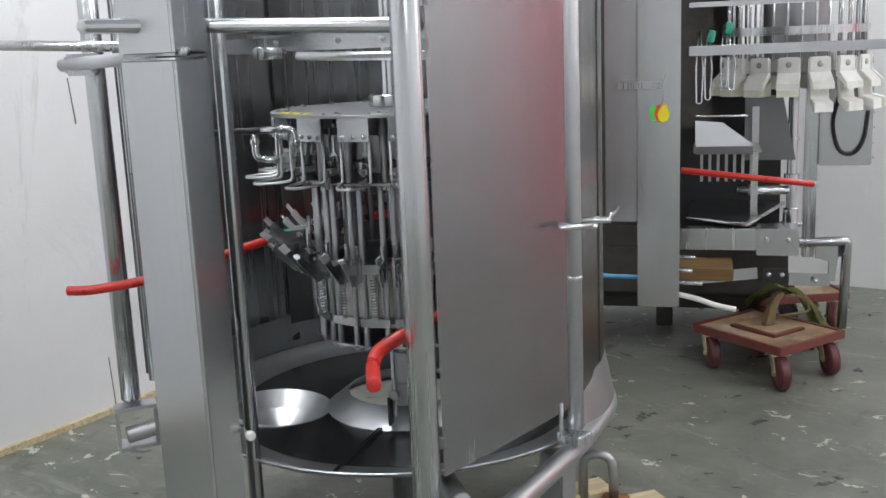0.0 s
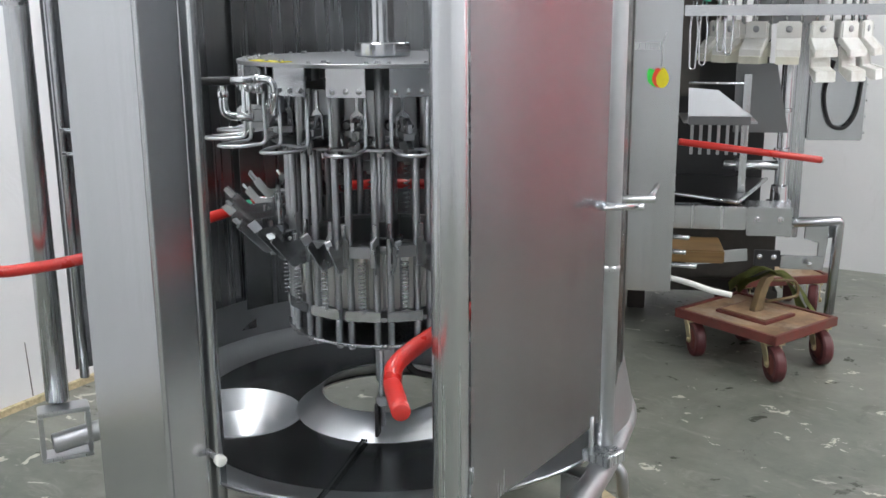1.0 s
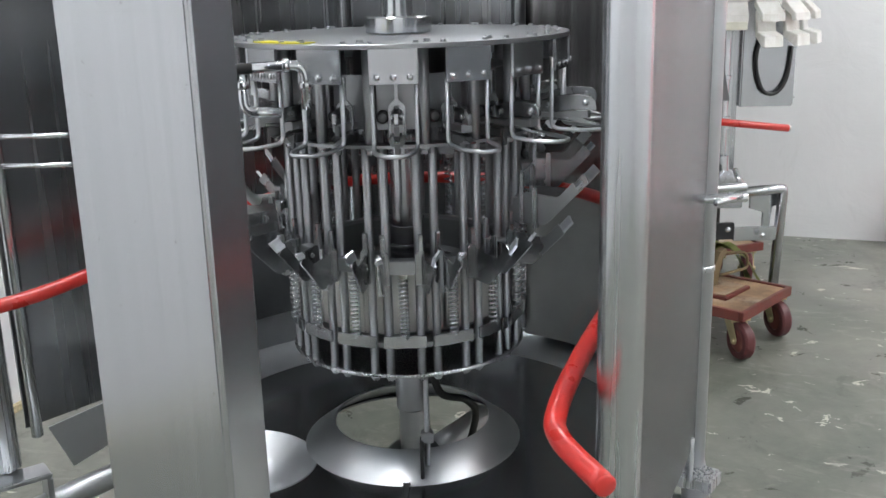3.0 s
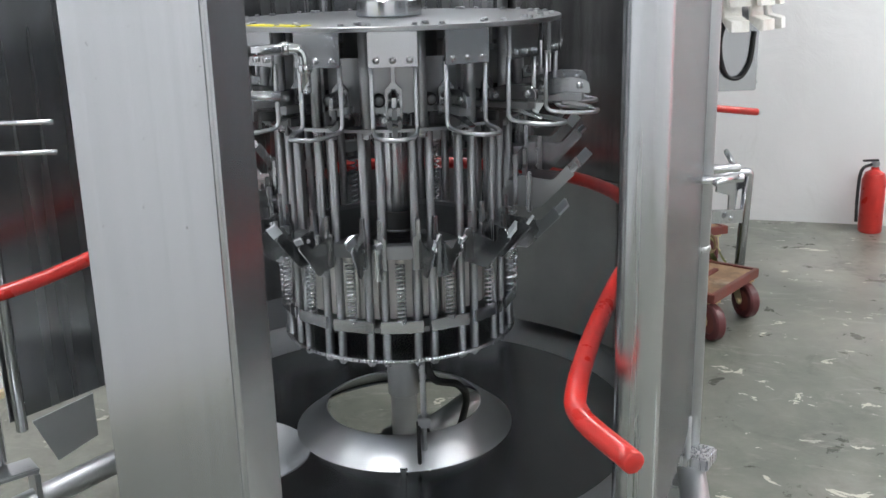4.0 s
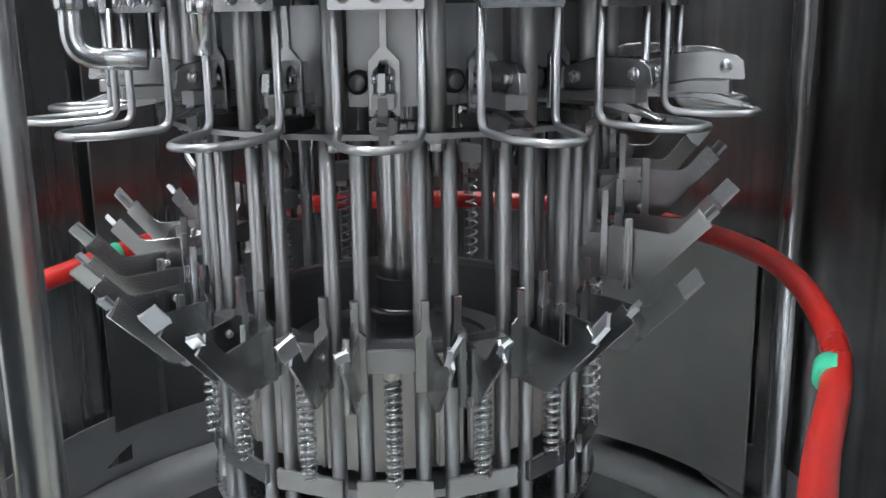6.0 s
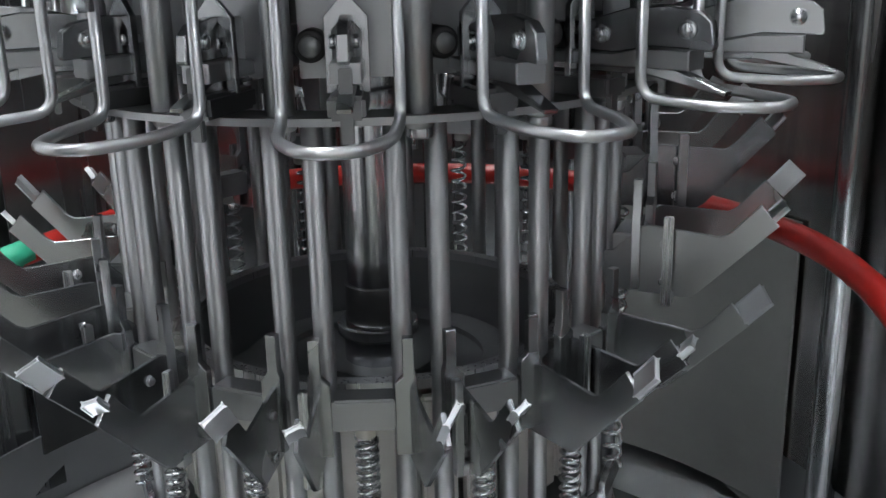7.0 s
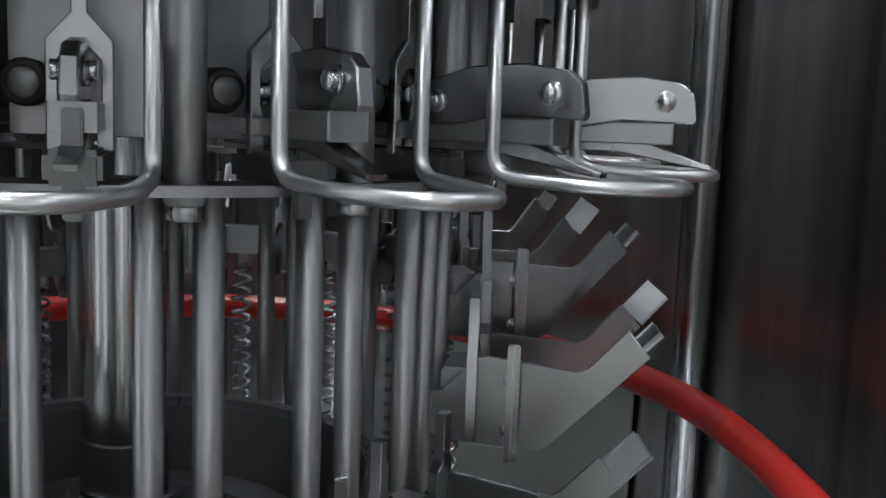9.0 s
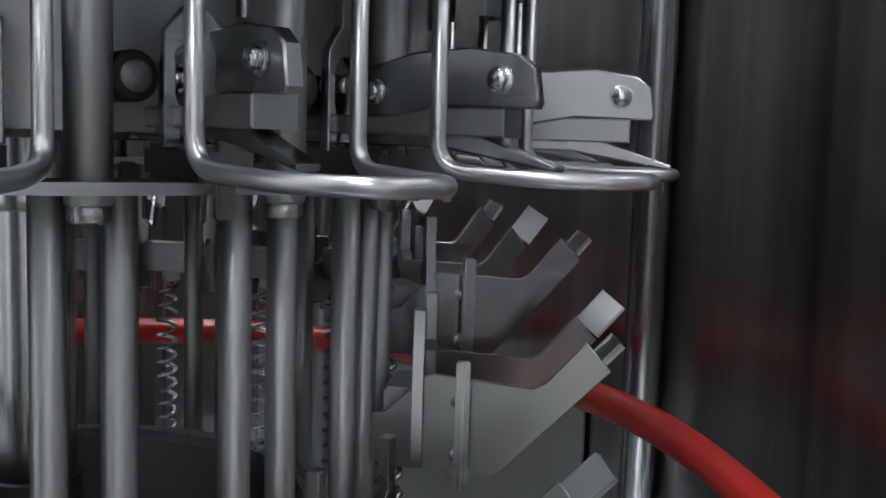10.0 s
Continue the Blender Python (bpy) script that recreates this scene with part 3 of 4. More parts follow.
EDGES = [(-0.483, -0.659), (-0.245, -0.82), (-0.198, -0.741), (-0.436, -0.58)]


def square_tube(z0, z1, proud=0.0):
    bm = bmesh.new()
    cx, cy = -0.34, -0.70
    rings = [[bm.verts.new((x + (x - cx) * proud, y + (y - cy) * proud, z)) for x, y in EDGES] for z in (z0, z1)]
    for i in range(4):
        bm.faces.new((rings[0][i], rings[0][(i + 1) % 4], rings[1][(i + 1) % 4], rings[1][i]))
    bm.faces.new(rings[0][::-1])
    bm.faces.new(rings[1])
    bmesh.ops.bevel(bm, geom=bm.edges[:], offset=0.008, segments=3, affect="EDGES")
    bmesh.ops.transform(bm, matrix=POSTM.inverted(), verts=bm.verts)
    bmesh.ops.recalc_face_normals(bm, faces=bm.faces)
    return smooth(bm, 50)


part("column_tube", square_tube(GROUND, 1.425), STEEL_V, column)
part("column_head", square_tube(1.429, 2.1, 0.012), STEEL_V, column)
part("side_tube", rod(POSTM.inverted() @ Vector((-0.254, -0.58, 0.25)), POSTM.inverted() @ Vector((-0.254, -0.58, 2.05)), 0.019, 18), STEEL_V, column)
part("side_stud", rod((0.125, 0.05, 0.512), (0.175, 0.05, 0.505), 0.006, 10), STEEL, column)
part("stud_nut", rod((0.165, 0.05, 0.507), (0.182, 0.05, 0.504), 0.012, 8), WHITE_PLASTIC, column, "white plastic nut")
part("collar_stud", rod((-0.02, -0.02, 1.44), (0.16, -0.02, 1.437), 0.011, 14), STEEL, column)

# open door
door = thing("guard_door", "open curved stainless steel guard door on a round tube post", "door")
part("door_tube", rod((0.3175, -0.887, 0.2), (0.3175, -0.887, ZT), 0.032, 28), STEEL_V, door)
bm = bmesh.new()
N = 14
A, B = Vector((0.346, -0.842, 0)), Vector((0.567, -0.372, 0))
nrm = Vector(((B - A).y, -(B - A).x, 0)).normalized()
strips = []
for i in range(N + 1):
    t = i / N
    p = A.lerp(B, t) + nrm * 0.004 * 4 * t * (1 - t)
    strips.append([bm.verts.new(p + Vector((0, 0, 0.474))), bm.verts.new(p + Vector((0, 0, ZT)))])
for p, q in zip(strips, strips[1:]):
    bm.faces.new((p[0], q[0], q[1], p[1]))
bmesh.ops.solidify(bm, geom=bm.faces[:], thickness=0.004)
part("door_sheet", smooth(bm, 30), STEEL_V, door)
for z in (1.52, 1.43, 0.56):
    part("door_bracket", box(0.325, 0.352, -0.862, -0.838, z - 0.012, z + 0.012, 0.002), STEEL, door)
for (x, y), (tx, ty) in (((0.57, -0.375), (0.51, -0.46)), ((0.596, -0.283), (0.63, -0.17))):
    h = part("door_handle", rod((x - 0.03, y, 0.962), (x + 0.075, y + 0.01, 0.962), 0.0085, 14), STEEL_BRIGHT, door)
    part("handle_grip", rod((x + 0.065, y + 0.01, 0.965), (tx + 0.05, ty, 0.975), 0.006, 12), STEEL_BRIGHT, h)

part("sticker", box(-0.004, 0.004, -0.0006, 0.0006, -0.017, 0.017, 0, pose(0.594, -0.316, 1.240, 0, 18, 67.8)), YELLOW, door, "small yellow sticker")

# left door with its post
GUSSET = [(0.08, 0.44), (0.24, 0.45), (0.24, 0.34), (0.13, 0.32)]
left = thing("side_door", "open stainless steel guard door beside a round tube post", "door")
part("post", rod((-0.903, -0.137, 0.335), (-0.903, -0.137, ZT), 0.031, 22), STEEL_V, left)
part("inner_post", rod((-0.855, -0.07, 0.38), (-0.855, -0.07, ZT), 0.013, 16), STEEL_V, left)
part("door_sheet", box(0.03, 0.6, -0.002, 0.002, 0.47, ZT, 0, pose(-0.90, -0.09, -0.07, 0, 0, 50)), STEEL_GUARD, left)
part("door_gusset", slab(GUSSET, 0.003, pose(-0.90, -0.085, -0.06, 90, 0, 50)), STEEL_LINER, left)
for z in (1.075, 1.014):
    part("door_bar", rod((-0.825, -0.12, z), (-0.68, -0.12, z), 0.006, 10), STEEL_BRIGHT, left)
fb = bmesh.new()
for x0, x1, z0, z1 in ((-0.066, 0.066, 0.439, 0.451), (-0.066, 0.066, 0.308, 0.32), (-0.066, -0.054, 0.32, 0.439), (0.054, 0.066, 0.32, 0.439)):
    add_box(fb, x0, x1, -0.034, 0.034, z0, z1, 0.003, pose(-0.868, -0.17, -0.118, 0, 0, 35))
part("foot_bracket", smooth(fb, 50), STEEL, left, "square loop of flat bar")
part("ring_tube", rod((-0.89, -0.20, 0.235), (-0.55, 0.085, 0.285), 0.028, 18), STEEL_ROD, left)

# red guide rail
rail = thing("guide_rail", "red sleeved guide rail bent round the carousel", "rail")
RAIL = [(-0.995, -0.268, 0.731), (-0.901, -0.243, 0.733), (-0.73, -0.139, 0.757), (-0.44, 0.168, 0.831), (-0.22, 0.42, 0.85), (0.1, 0.47, 0.85), (0.36, 0.34, 0.846), (0.5, 0.06, 0.845), (0.484, -0.245, 0.826),
        (0.367, -0.531, 0.813), (0.289, -0.722, 0.80), (0.233, -0.883, 0.788), (0.228, -0.942, 0.771), (0.268, -1.06, 0.765)]
part("sleeve", pipe(curve_points(RAIL, 8), 0.0155, 16), RED, rail)
part("end_cap", rod((0.268, -1.06, 0.765), (0.2695, -1.0645, 0.7648), 0.0153, 16), RED, rail)
TAPE = plain("green_tape", (0.05, 0.5, 0.3), 0.5)
part("tape", rod((0.4535, -0.32, 0.8228), (0.4385, -0.357, 0.8213), 0.0162, 16), TAPE, rail, "green tape wrap")
part("tape", rod((-0.46, 0.146, 0.8275), (-0.435, 0.174, 0.833), 0.0162, 16), TAPE, rail, "green tape wrap")

# ---- frame over the opening ----
over = thing("overhead_frame", "stainless steel tubes and flat bars across the machine's opening", "frame")
part("cross_tube", pipe(rounded([(-0.515, -0.645, 1.505), (-0.55, -0.72, 1.507), (0.29, -0.72, 1.473), (0.315, -0.80, 1.47)], 0.05), 0.0175, 18), STEEL_BRIGHT, over)
part("side_bar", rod((-1.154, -0.555, 1.487), (-0.50, -0.545, 1.455), 0.014, 14), STEEL, over)
part("pivot_block", box(-0.82, -0.72, -0.41, -0.37, 1.385, 1.445, 0.008), STEEL, over)
part("pivot_tube", rod((-0.84, -0.385, 1.415), (-0.48, -0.52, 1.43), 0.018, 16), STEEL, over)
part("flat_bar", box(-0.237, 0.3, -0.425, -0.415, 1.428, 1.47, 0.002), STEEL_V, over)
for x in (-0.17, 0.0, 0.12):
    part("bar_bolt", bolt((x, -0.425, 1.45), (0, -1, 0), 0.006, 0.005), STEEL, over)
part("lower_tube", rod((-0.21, -0.2, 1.413), (0.25, -0.2, 1.40), 0.013, 14), STEEL, over)
part("link_plate", box(-0.286, -0.15, -0.535, -0.523, 1.425, 1.462, 0.003), STEEL, over)
part("link_joint", rod((-0.165, -0.55, 1.425), (-0.165, -0.41, 1.425), 0.016, 14), STEEL, over)

# ---- wash pipes ----
wash = thing("wash_pipe", "bent steel wash pipe with two elbows beside the carousel", "pipe", pose(0.008, -0.034, -0.002))
part("supply_pipe", rod((-0.42, -0.40, 1.222), (-0.25, -0.37, 1.226), 0.0095, 14), DARK, wash, "black sleeved pipe")
part("elbow", pipe(rounded([(-0.25, -0.37, 1.226), (-0.161, -0.355, 1.228), (-0.161, -0.352, 1.15)], 0.022), 0.0095, 14), STEEL_BRIGHT, wash)
part("elbow_collar", rod((-0.161, -0.353, 1.185), (-0.161, -0.353, 1.199), 0.0125, 12), STEEL_BRIGHT, wash)
part("elbow_collar", rod((-0.2, -0.362, 1.2275), (-0.187, -0.36, 1.228), 0.0125, 12), STEEL_BRIGHT, wash)
part("side_elbow", pipe(rounded([(-0.268, -0.375, 1.215), (-0.268, -0.375, 1.15), (-0.205, -0.37, 1.147)], 0.022), 0.0095, 14), STEEL_BRIGHT, wash)
part("elbow_collar", rod((-0.268, -0.375, 1.19), (-0.268, -0.375, 1.205), 0.0125, 12), STEEL_BRIGHT, wash)
mark = tagged(part("paint_mark", spun([(0.31, 1.2565), (0.345, 1.2565), (0.345, 1.2585), (0.31, 1.2585)], 10, -142, -118, True), YELLOW), "yellow paint mark on the carousel's top disc", "paint mark")

# ---- packing under the machine ----
for x, y, a, z1 in ((0.45, 0.12, 35, 0.09), (0.63, 0.12, 35, 0.06)):
    t = thing("wood_block", "short pale pine packing block under the machine", "wood block", pose(x, y, GROUND, 0, 0, a), "packing blocks")
    part("block", box(-0.19, 0.19, -0.05, 0.05, 0, z1, 0.004), PINE, t)
jack = thing("leveling_foot", "curved rusty iron leveling foot on a wood block", "foot", pose(0.60, 0.13, -0.04))
part("arch", pipe(rounded([(-0.06, 0.0, 0.0), (-0.06, 0.0, 0.17), (0.03, 0.0, 0.17), (0.04, 0.0, 0.0)], 0.07), 0.016, 12), STEEL_DULL, jack)
part("shoe", box(0.0, 0.085, -0.03, 0.03, 0.0, 0.03, 0.006), RUST, jack)

# ---- second machine ----
FAR = Matrix.Translation((0.03, -0.03, -0.079)) @ Matrix.Scale(1.06, 4)      # the things at the far wall
m2 = thing("second_machine", "stainless steel machine with white plastic cups and red guard bar", "machine", FAR)
part("side_panel", box(0.572, 0.735, 1.28, 1.31, 0.355, 2.1, 0.004), STEEL_V, m2)
part("cover_plate", box(0.60, 0.69, 1.276, 1.28, 0.94, 1.33, 0.001), STEEL_V, m2)
part("rear_panel", box(0.44, 0.565, 1.35, 1.37, 0.69, 2.1, 0.004), STEEL_V, m2)
part("panel_bracket", box(0.50, 0.66, 1.265, 1.276, 1.225, 1.25, 0.001), STEEL, m2)
part("guard_bar", rod((0.74, 1.28, 0.907), (1.234, 1.333, 0.843), 0.0125, 16), RED, m2, "red guard bar")
part("bar_cap", rod((1.234, 1.333, 0.843), (1.24, 1.334, 0.8425), 0.011, 14), STEEL, m2)
part("front_rail", box(0.76, 1.75, 1.64, 1.655, 1.335, 1.375, 0.002), STEEL_V, m2)
part("top_rail", box(0.76, 1.75, 1.62, 1.64, 1.53, 1.55, 0.002), STEEL_V, m2)
part("cage_top", spun([(0.2, 1.62), (0.31, 1.62), (0.31, 1.66), (0.2, 1.66)], 48, closed=True), STEEL, m2).matrix_basis = pose(1.215, 2.1, 0)
part("cage_drum", spun([(0.0, 1.3), (0.13, 1.3), (0.14, 1.36), (0.14, 1.62), (0, 1.62)], 48), STEEL_DULL, m2, "dull steel drum").matrix_basis = pose(1.215, 2.1, 0)
part("cage_band", spun([(0.3, 1.405), (0.306, 1.405), (0.306, 1.44), (0.3, 1.44)], 48, closed=True), STEEL, m2).matrix_basis = pose(1.215, 2.1, 0)
for i in range(32):
    a = 2 * math.pi * i / 32
    part("cage_rod", rod((1.215 + 0.29 * math.cos(a), 2.1 + 0.29 * math.sin(a), 1.3), (1.215 + 0.29 * math.cos(a), 2.1 + 0.29 * math.sin(a), 1.62), 0.006, 8), STEEL_BRIGHT, m2)


def cup(low):
    """A white cup on its bracket: upright plate with a bolt, and a scoop that hangs outwards."""
    t = thing("plastic_cup", "white plastic cup hanging from the second machine's carousel", "cup", group="cups on the second machine")
    part("plate", box(0.3, 0.32, -0.046, 0.046, 1.235, 1.312, 0.006), WHITE_PLASTIC, t)
    part("bolt_hole", rod((0.318, 0, 1.282), (0.324, 0, 1.282), 0.013, 14), STEEL_DULL, t)
    part("hood", slab([(0.3, 1.245), (0.318, 1.25), (0.365, 1.205), (0.368, 1.178), (0.35, 1.178), (0.345, 1.196), (0.3, 1.23)], 0.092, RADIAL, 0.003), WHITE_PLASTIC, t)
    if low:
        part("scoop", slab([(0.30, 1.215), (0.312, 1.218), (0.325, 1.14), (0.375, 1.125), (0.378, 1.085), (0.36, 1.082), (0.31, 1.12)], 0.08, RADIAL, 0.003), WHITE_PLASTIC, t)
    else:
        part("scoop", slab([(0.29, 1.215), (0.345, 1.19), (0.372, 1.178), (0.372, 1.15), (0.29, 1.15)], 0.086, RADIAL, 0.003), CREAM_PLASTIC, t)
    return t


for i in range(16):
    t = cup(i in (0, 1, 2, 3, 4))
    t.matrix_basis = FAR @ pose(1.215, 2.1, 0, 0, 0, -76.5 + 22.5 * i)
part("hood_sheet", slab([(0.0, 0.0), (0.24, 0.0), (0.11, 0.10), (0.0, 0.11)], 0.004, pose(0.79, 1.6, 0.962, 78, 0, 4)), STEEL_DULL, m2)
part("hood_lip", box(0.79, 1.02, 1.585, 1.6, 0.932, 0.965, 0.002), SHADOW_STEEL, m2)
# black sheet added where the machine's inside lies in shade
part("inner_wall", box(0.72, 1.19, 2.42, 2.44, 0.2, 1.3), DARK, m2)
# dark sheet and block added, the inside's shade put into their colour
part("rear_wall", box(-0.5, 1.0, 2.5, 2.53, 0.1, 1.9), SHADE_IRON, m2, "added dark sheet for the shade inside the machine")
# roof above the view, added to shade the inside
part("roof", box(-0.5, 1.3, 1.5, 2.6, 1.9, 1.95, 0.005), STEEL_V, m2)
# dark box added to dim the floor beneath
part("base_box", box(-0.4, 1.2, 1.95, 2.48, 0.24, 0.47, 0.01), SHADE_IRON, m2, "added dark box for the shade under the machine")
part("inner_housing", box(0.3, 0.86, 2.05, 2.4, 1.0, 1.6, 0.01), SHADE_IRON, m2, "added dark block for the shade inside the machine")
part("inner_post", box(1.03, 1.06, 1.95, 1.98, 0.6, 1.1), STEEL_V, m2)
part("dark_chute", slab([(0, 0), (0.22, 0), (0.16, 0.28), (0, 0.3)], 0.01, pose(1.0, 1.98, 0.86, 90, 0, 0)), SHADOW_STEEL, m2)
for i in range(7):
    part("hanger", box(0.81 + i * 0.034, 0.822 + i * 0.034, 1.72, 1.73, 0.80, 0.94, 0.001), STEEL_DULL, m2)
part("hanger_tray", box(0.78, 1.06, 1.7, 2.0, 0.925, 0.935, 0.001), STEEL_DULL, m2)
for i, (x, z, h) in enumerate(((0.80, 1.335, 0.20), (0.835, 1.34, 0.19), (0.90, 1.36, 0.16), (0.93, 1.36, 0.17))):
    part("wire_loop", pipe(rounded([(x, 1.72, z + 0.1), (x - 0.012, 1.71, z - 0.06), (x - 0.008, 1.70, z - h), (x + 0.012, 1.70, z - h), (x + 0.018, 1.71, z - 0.06), (x + 0.004, 1.72, z + 0.1)], 0.02), 0.004, 8), STEEL_BRIGHT, m2)
for x, z in ((0.845, 1.39), (0.915, 1.42)):
    part("hose_fitting", rod((x, 1.71, z), (x + 0.01, 1.705, z + 0.045), 0.015, 10), plain("green_fitting", (0.05, 0.42, 0.28), 0.5), m2, "green hose fitting")
part("guide_wire", rod((0.79, 1.66, 1.085), (1.0, 1.7, 1.08), 0.005, 8), STEEL_BRIGHT, m2)
part("round_column", spun([(0, 0.55), (0.05, 0.55), (0.052, 0.565), (0.036, 0.57), (0.034, 0.63), (0.022, 0.635), (0.022, 0.74), (0.034, 0.742), (0.034, 0.79), (0.022, 0.792), (0.022, 0.94), (0.028, 0.942), (0.028, 0.955), (0.022, 0.957), (0.022, 1.25), (0, 1.25)], 24), STEEL_BRIGHT, m2).matrix_basis = pose(1.21, 2.03, 0)
part("cross_shaft", rod((0.97, 2.0, 0.722), (1.2, 2.03, 0.715), 0.02, 16), STEEL_BRIGHT, m2)
part("shaft_collar", rod((1.02, 2.006, 0.72), (1.05, 2.01, 0.72), 0.027, 16), STEEL, m2)
part("square_post", box(1.286, 1.344, 2.28, 2.34, 0.35, 1.5, 0.004), STEEL_V, m2)
part("control_box", box(1.345, 1.575, 2.25, 2.45, 0.796, 1.235, 0.006), STEEL_V, m2)
for i in range(6):
    part("box_clamp", rod((1.575, 2.28, 0.83 + i * 0.07), (1.588, 2.28, 0.83 + i * 0.07), 0.006, 8), STEEL, m2)
part("cable", pipe(curve_points([(1.43, 2.235, 1.14), (1.40, 2.235, 1.0), (1.43, 2.232, 0.875), (1.49, 2.232, 0.855), (1.535, 2.235, 0.92), (1.55, 2.24, 1.05)], 6), 0.0085, 10), DARK, m2, "black cable loop")
tray = part("tray", slab([(0.76, 1.93), (1.008, 1.75), (1.20, 2.35), (0.98, 2.4), (0.76, 2.4)], 0.012, pose(0, 0, 0.602)), SHADOW_STEEL, m2, "dark tray")
part("tray_lip", rod((0.755, 1.925, 0.606), (1.008, 1.745, 0.606), 0.009, 10), STEEL_BRIGHT, m2)
part("tray_lip", rod((1.01, 1.748, 0.606), (1.2, 2.34, 0.606), 0.009, 10), STEEL_BRIGHT, m2)
part("main_beam", box(0.7, 1.05, 1.76, 1.84, 0.49, 0.585, 0.004), STEEL_V, m2)
part("end_beam", box(1.05, 1.225, 1.75, 1.9, 0.47, 0.588, 0.004), STEEL_V, m2)
for x in (1.09, 1.18):
    part("beam_bolt", bolt((x, 1.75, 0.54), (0, -1, 0), 0.009, 0.006), STEEL, m2)
part("corner_pipe", pipe(rounded([(1.2, 1.86, 0.505), (1.442, 1.925, 0.505), (1.435, 1.95, 0.1)], 0.012, 3), 0.021, 16), STEEL_V, m2)
part("gusset", slab([(0, 0), (0.13, 0), (0.13, -0.05), (0.10, -0.06), (0.09, -0.17), (0.06, -0.17), (0.06, -0.08), (0, -0.06)], 0.01, pose(1.31, 1.93, 0.485, 90, 0, 12)), STEEL_V, m2)
part("low_bar", box(0, 0.24, -0.006, 0.006, 0.375, 0.425, 0.002, pose(0.85, 1.68, -0.015, 0, -5, 6)), STEEL_V, m2)
part("low_bar", box(0, 0.17, -0.006, 0.006, 0.35, 0.405, 0.002, pose(1.17, 1.71, 0, 0, 2, 6)), STEEL_V, m2)
part("low_bar_plate", box(1.08, 1.18, 1.692, 1.71, 0.36, 0.425, 0.002), DARK, m2, "black joint plate")
for x, z in ((1.10, 0.40), (1.155, 0.40), (1.29, 0.375)):
    part("plate_bolt", bolt((x, 1.69, z), (0, -1, 0), 0.008, 0.005), STEEL_BRIGHT, m2)
for z, dx in ((0.56, 0.06), (0.505, 0.05), (0.455, 0.09)):
    part("hose_barb", rod((0.73, 1.3, z), (0.735 + dx, 1.3, z - 0.005), 0.009, 10), STEEL_BRIGHT, m2)
part("air_hose", pipe(curve_points([(0.73, 1.3, 0.405), (0.81, 1.3, 0.385), (0.88, 1.3, 0.362), (0.955, 1.3, 0.347)], 5), 0.011, 10), WHITE_PLASTIC, m2, "pale hose with a clamp")
part("air_hose", pipe(curve_points([(0.40, 1.3, 0.48), (0.46, 1.3, 0.475), (0.57, 1.31, 0.47)], 5), 0.009, 10), plain("blue_hose", (0.1, 0.35, 0.6), 0.5), m2, "pale blue hose")
tagset = thing("hang_tag", "green, red and yellow plastic tags on a wire hook", "tag", FAR @ pose(0.667, 1.262, 1.14))
part("hook", pipe(curve_points([(0.0, 0.0, 0.03), (0.004, 0, 0.06), (0.0, 0, 0.09), (0.016, 0.004, 0.15)], 4), 0.0017, 6), STEEL, tagset)
for nm, dx, rot, mat in (("green_tag", -0.024, -28, plain("green_tag", (0.05, 0.75, 0.1), 0.5)), ("red_tag", -0.008, -8, plain("red_tag", (0.75, 0.07, 0.03), 0.5)), ("yellow_tag", 0.006, 4, plain("yellow_tag", (0.85, 0.75, 0.02), 0.5))):
    disc = slab([(0.022 * math.sin(a) * (1 - 0.35 * max(0, math.cos(a))), 0.034 * math.cos(a)) for a in [2 * math.pi * k / 20 for k in range(20)]], 0.002, Matrix.Translation((dx, -0.003 * (rot + 30) / 10, -0.01)) @ pose(0, 0, 0, 90, 0, 0) @ pose(0, 0, 0, 0, 0, -rot))
    part(nm, disc, mat, tagset)
under2 = thing("machine_skid", "dark steel skid and packing under the second machine", "skid", FAR)
# skid and legs in the same shade-dark iron
part("skid", box(-0.3, 1.25, 2.25, 2.6, 0.09, 0.16, 0.01), SHADE_IRON, under2)
part("plank", box(0.6, 0.95, 1.55, 1.8, 0.40, 0.45, 0.005), wood("stained_plank", (0.2, 0.115, 0.04)), under2)
for x in (0.6, 1.2):
    part("skid_leg", box(x, x + 0.08, 2.3, 2.4, -0.02, 0.09, 0.005), SHADE_IRON, under2)
    part("skid_post", box(x, x + 0.06, 2.3, 2.36, 0.16, 0.25, 0.005), SHADE_IRON, under2)


# ---- dollies ----
def caster(x, y, turn, parent):
    base = pose(x, y, 0, 0, 0, turn)
    w = part("caster", box(-0.038, 0.038, -0.038, 0.038, 0.141, 0.148, 0.002, base), BRASS, parent, "zinc caster plate")
    for s in (-1, 1):
        part("fork_leg", slab([(-0.028, 0.141), (0.03, 0.141), (0.062, 0.078), (0.056, 0.06), (0.038, 0.058), (0.02, 0.072)], 0.004, base @ Matrix.Translation((0, s * 0.029, 0)) @ RADIAL, 0.001), BRASS, w)
        part("axle_nut", bolt(base @ Vector((0.046, s * 0.031, 0.07)), base.to_3x3() @ Vector((0, s, 0)), 0.01, 0.006), BRASS, w)
    tyre = spun([(0.044, -0.021), (0.064, -0.021), (0.07, -0.013), (0.07, 0.013), (0.064, 0.021), (0.044, 0.021)], 28, closed=True)
    bmesh.ops.transform(tyre, matrix=base @ Matrix.Translation((0.046, 0, 0.07)) @ pose(0, 0, 0, 90, 0, 0), verts=tyre.verts)
    part("tyre", tyre, MAROON, w, "maroon rubber tyre")
    part("rim", rod(base @ Vector((0.046, -0.022, 0.07)), base @ Vector((0.046, 0.022, 0.07)), 0.045, 20), RED_PAINT, w)


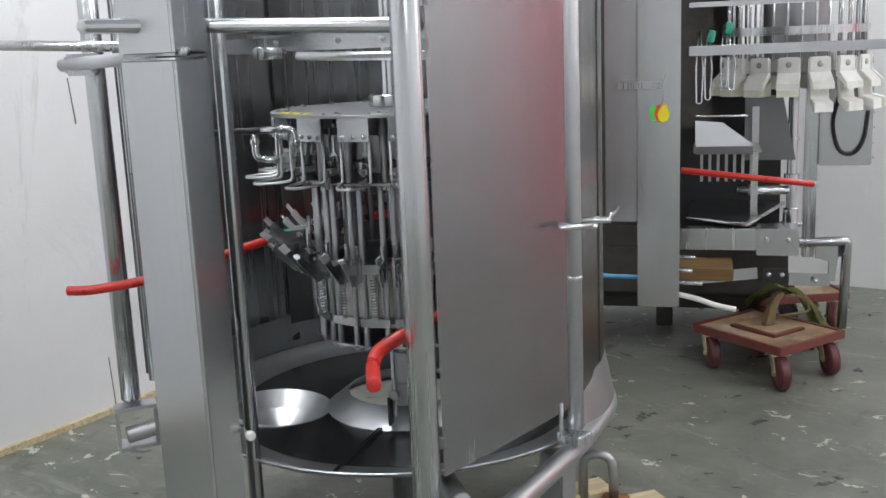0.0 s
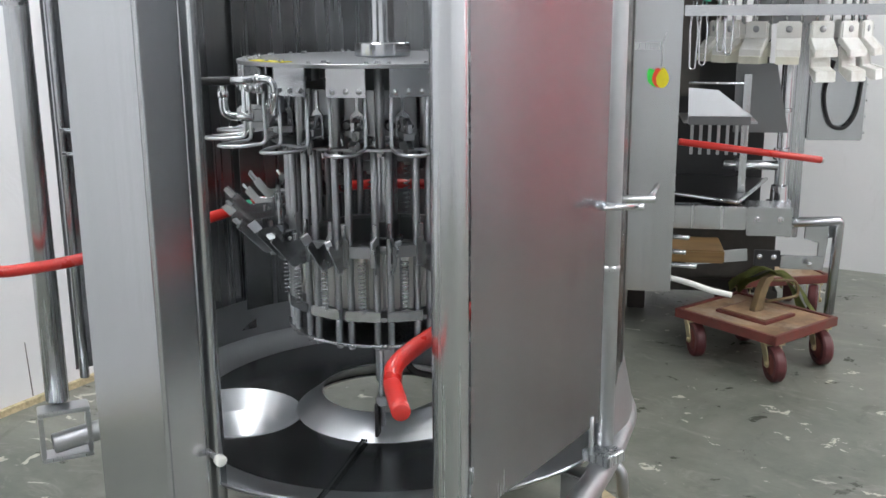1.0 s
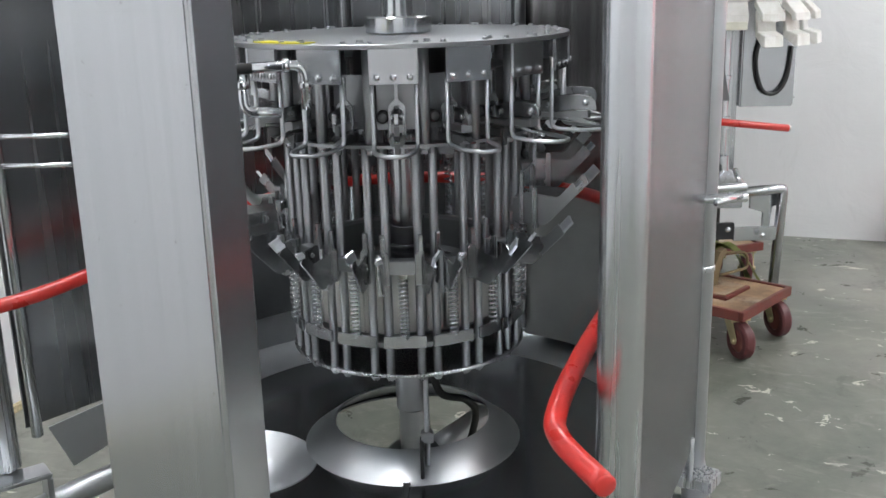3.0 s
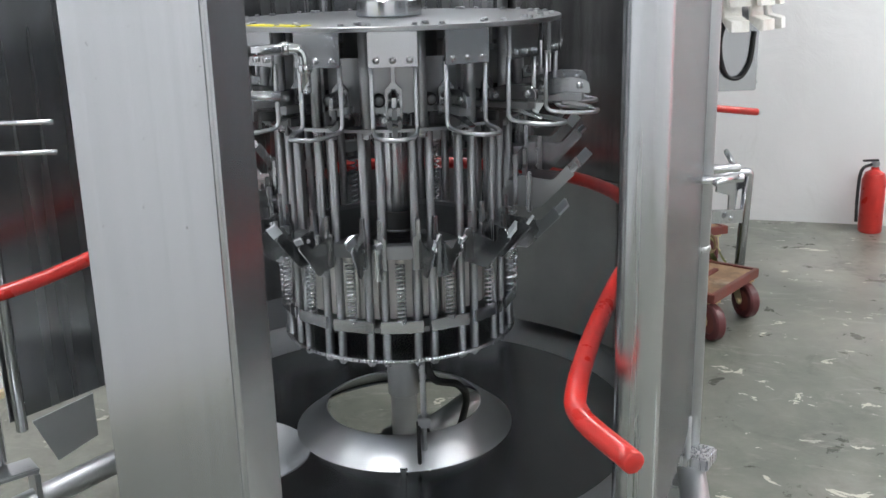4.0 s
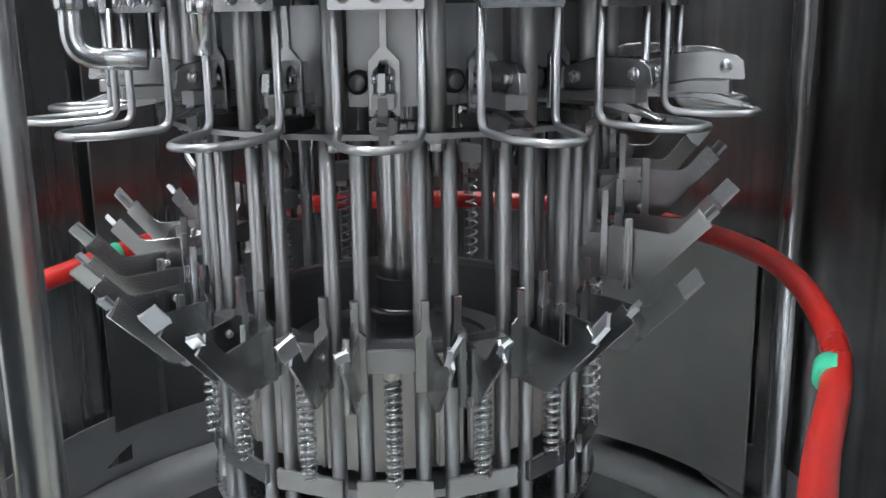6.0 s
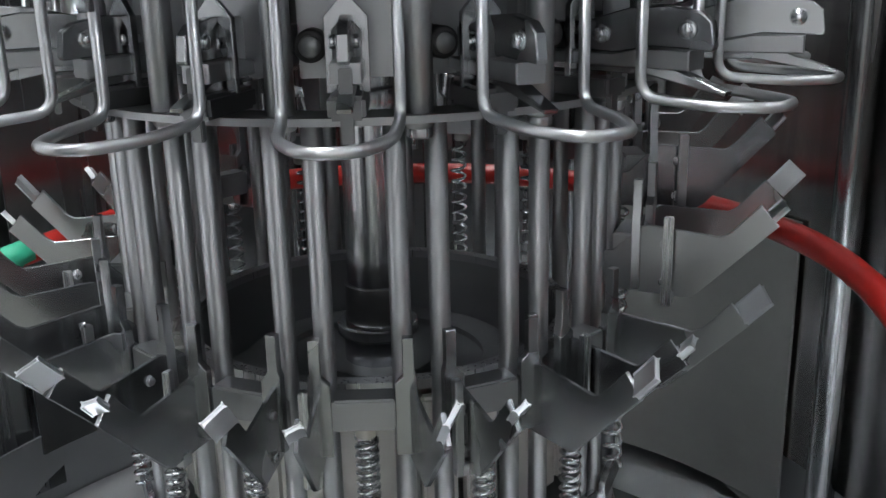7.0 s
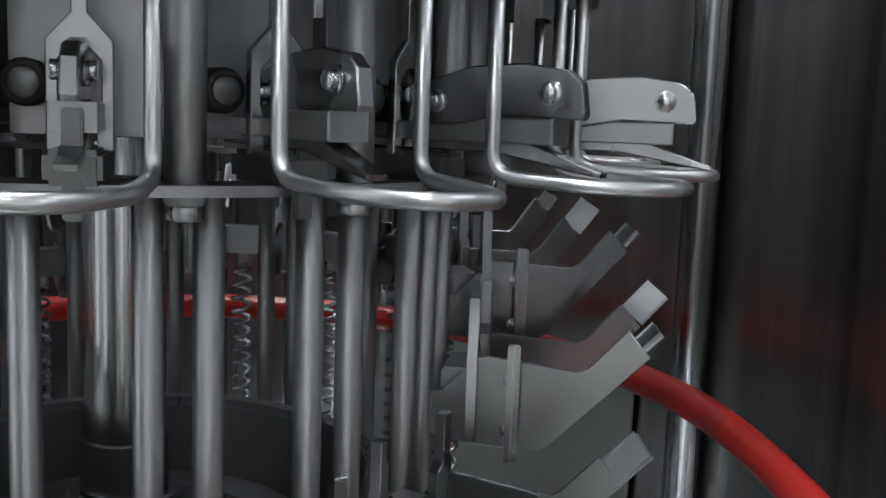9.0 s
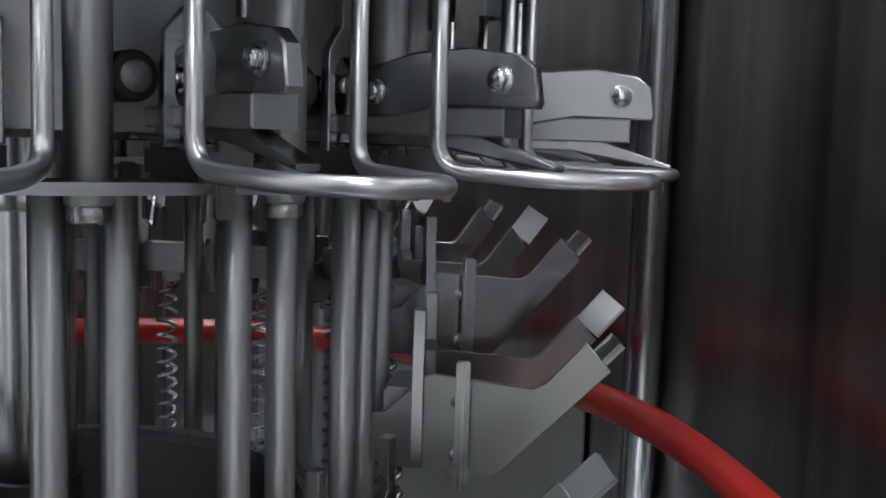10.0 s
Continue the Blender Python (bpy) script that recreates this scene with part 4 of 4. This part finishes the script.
def dolly(name, label, m, w, d):
    t = thing(name, label, "dolly", FAR @ m, "dollies")
    part("deck", box(-w, w, -d, d, 0.152, 0.178, 0.003), PLY, t, "worn plywood deck")
    f = bmesh.new()
    for x0, x1, y0, y1 in ((-w - 0.006, w + 0.006, -d - 0.006, -d + 0.012), (-w - 0.006, w + 0.006, d - 0.012, d + 0.006), (-w - 0.006, -w + 0.012, -d + 0.012, d - 0.012), (w - 0.012, w + 0.006, -d + 0.012, d - 0.012)):
        add_box(f, x0, x1, y0, y1, 0.148, 0.185, 0.002)
    part("rim_frame", smooth(f, 50), RED_PAINT, t, "worn red steel rim")
    for sx in (-1, 1):
        for sy in (-1, 1):
            caster(sx * (w - 0.045), sy * (d - 0.05), 238, t)
    return t


d1 = dolly("flat_dolly", "worn red steel dolly with a stained plywood deck", pose(1.10, 1.70, -0.02, 0, 0, 47), 0.20, 0.235)
part("inner_frame", box(-0.1, 0.1, -0.12, 0.12, 0.178, 0.19, 0.003), RED_PAINT, d1)
part("inner_board", box(-0.085, 0.085, -0.105, 0.105, 0.1905, 0.194, 0.002), PLY, d1)
strap = thing("bent_bracket", "bent rusty steel strap standing on the dolly", "bracket", FAR @ pose(1.105, 1.70, 0.174, 0, 0, 40))
part("upright", slab([(-0.028, 0), (0.022, 0), (0.03, 0.05), (0.05, 0.105), (0.075, 0.125), (0.068, 0.14), (0.03, 0.132), (0.0, 0.09), (-0.012, 0.05)], 0.03, RADIAL, 0.002), OCHRE, strap)
part("loop", pipe(rounded([(0.05, 0.0, 0.12), (0.2, -0.02, 0.10), (0.22, -0.02, 0.03), (0.05, 0.0, 0.03)], 0.03), 0.006, 8), OCHRE, strap)
d2 = dolly("rear_dolly", "second red dolly under the machine", pose(1.25, 2.42, -0.02, 0, 0, 20), 0.22, 0.16)
web = thing("webbing_strap", "green webbing strap hanging over the machine's base", "strap", FAR)
for off, lift in ((0.0, 0.0), (0.035, -0.02)):
    spine = curve_points([(1.02 + off, 1.95, 0.2), (1.08 + off, 1.9, 0.27 + lift), (1.16 + off, 1.88, 0.305 + lift), (1.24 + off, 1.88, 0.25), (1.30 + off, 1.9, 0.16), (1.36 + off, 1.95, 0.06), (1.30 + off, 2.0, -0.012)], 6)
    bm = bmesh.new()
    ribbon = []
    for i, c in enumerate(spine):
        turn = 0.5 + 0.5 * math.sin(i * 0.37 + off * 40)
        w = Vector((0.35 * math.sin(i * 0.3), 1, 0.6 * turn)).normalized() * (0.034 + 0.008 * math.sin(i * 0.9))
        ribbon.append([bm.verts.new(c - w), bm.verts.new(c + w * 0.2 + Vector((0, 0, 0.003))), bm.verts.new(c + w)])
    for p, q in zip(ribbon, ribbon[1:]):
        for k in (0, 1):
            bm.faces.new((p[k], q[k], q[k + 1], p[k + 1]))
    bmesh.ops.solidify(bm, geom=bm.faces[:], thickness=0.003)
    part("strap_loop", smooth(bm, 60), STRAP, web)

# ---- fire extinguisher and red panel out of view ----
ext = thing("fire_extinguisher", "red fire extinguisher standing by the white wall", "fire extinguisher", pose(2.60, 2.93, GROUND))
part("cylinder", spun([(0, 0), (0.055, 0), (0.062, 0.01), (0.062, 0.29), (0.05, 0.325), (0.022, 0.345), (0.02, 0.36), (0, 0.36)], 28), RED, ext)
part("valve", box(-0.015, 0.015, -0.02, 0.02, 0.36, 0.39, 0.004), STEEL_DULL, ext)
part("lever", box(-0.07, 0.015, -0.008, 0.008, 0.39, 0.4, 0.002), DARK, ext)
part("hose", pipe(curve_points([(-0.02, 0, 0.375), (-0.075, 0, 0.34), (-0.085, 0, 0.2), (-0.08, 0, 0.06)], 5), 0.009, 8), DARK, ext)
# unseen red panel, added so that the open guard door reflects red
room_part("door_1", 2.75, 4.15, BACK - 0.02, BACK, 0.0, 2.6, plain("red_reflection_panel", (0.72, 0.2, 0.22), 0.5), "red panel added out of view for the guard door's reflection", "door")
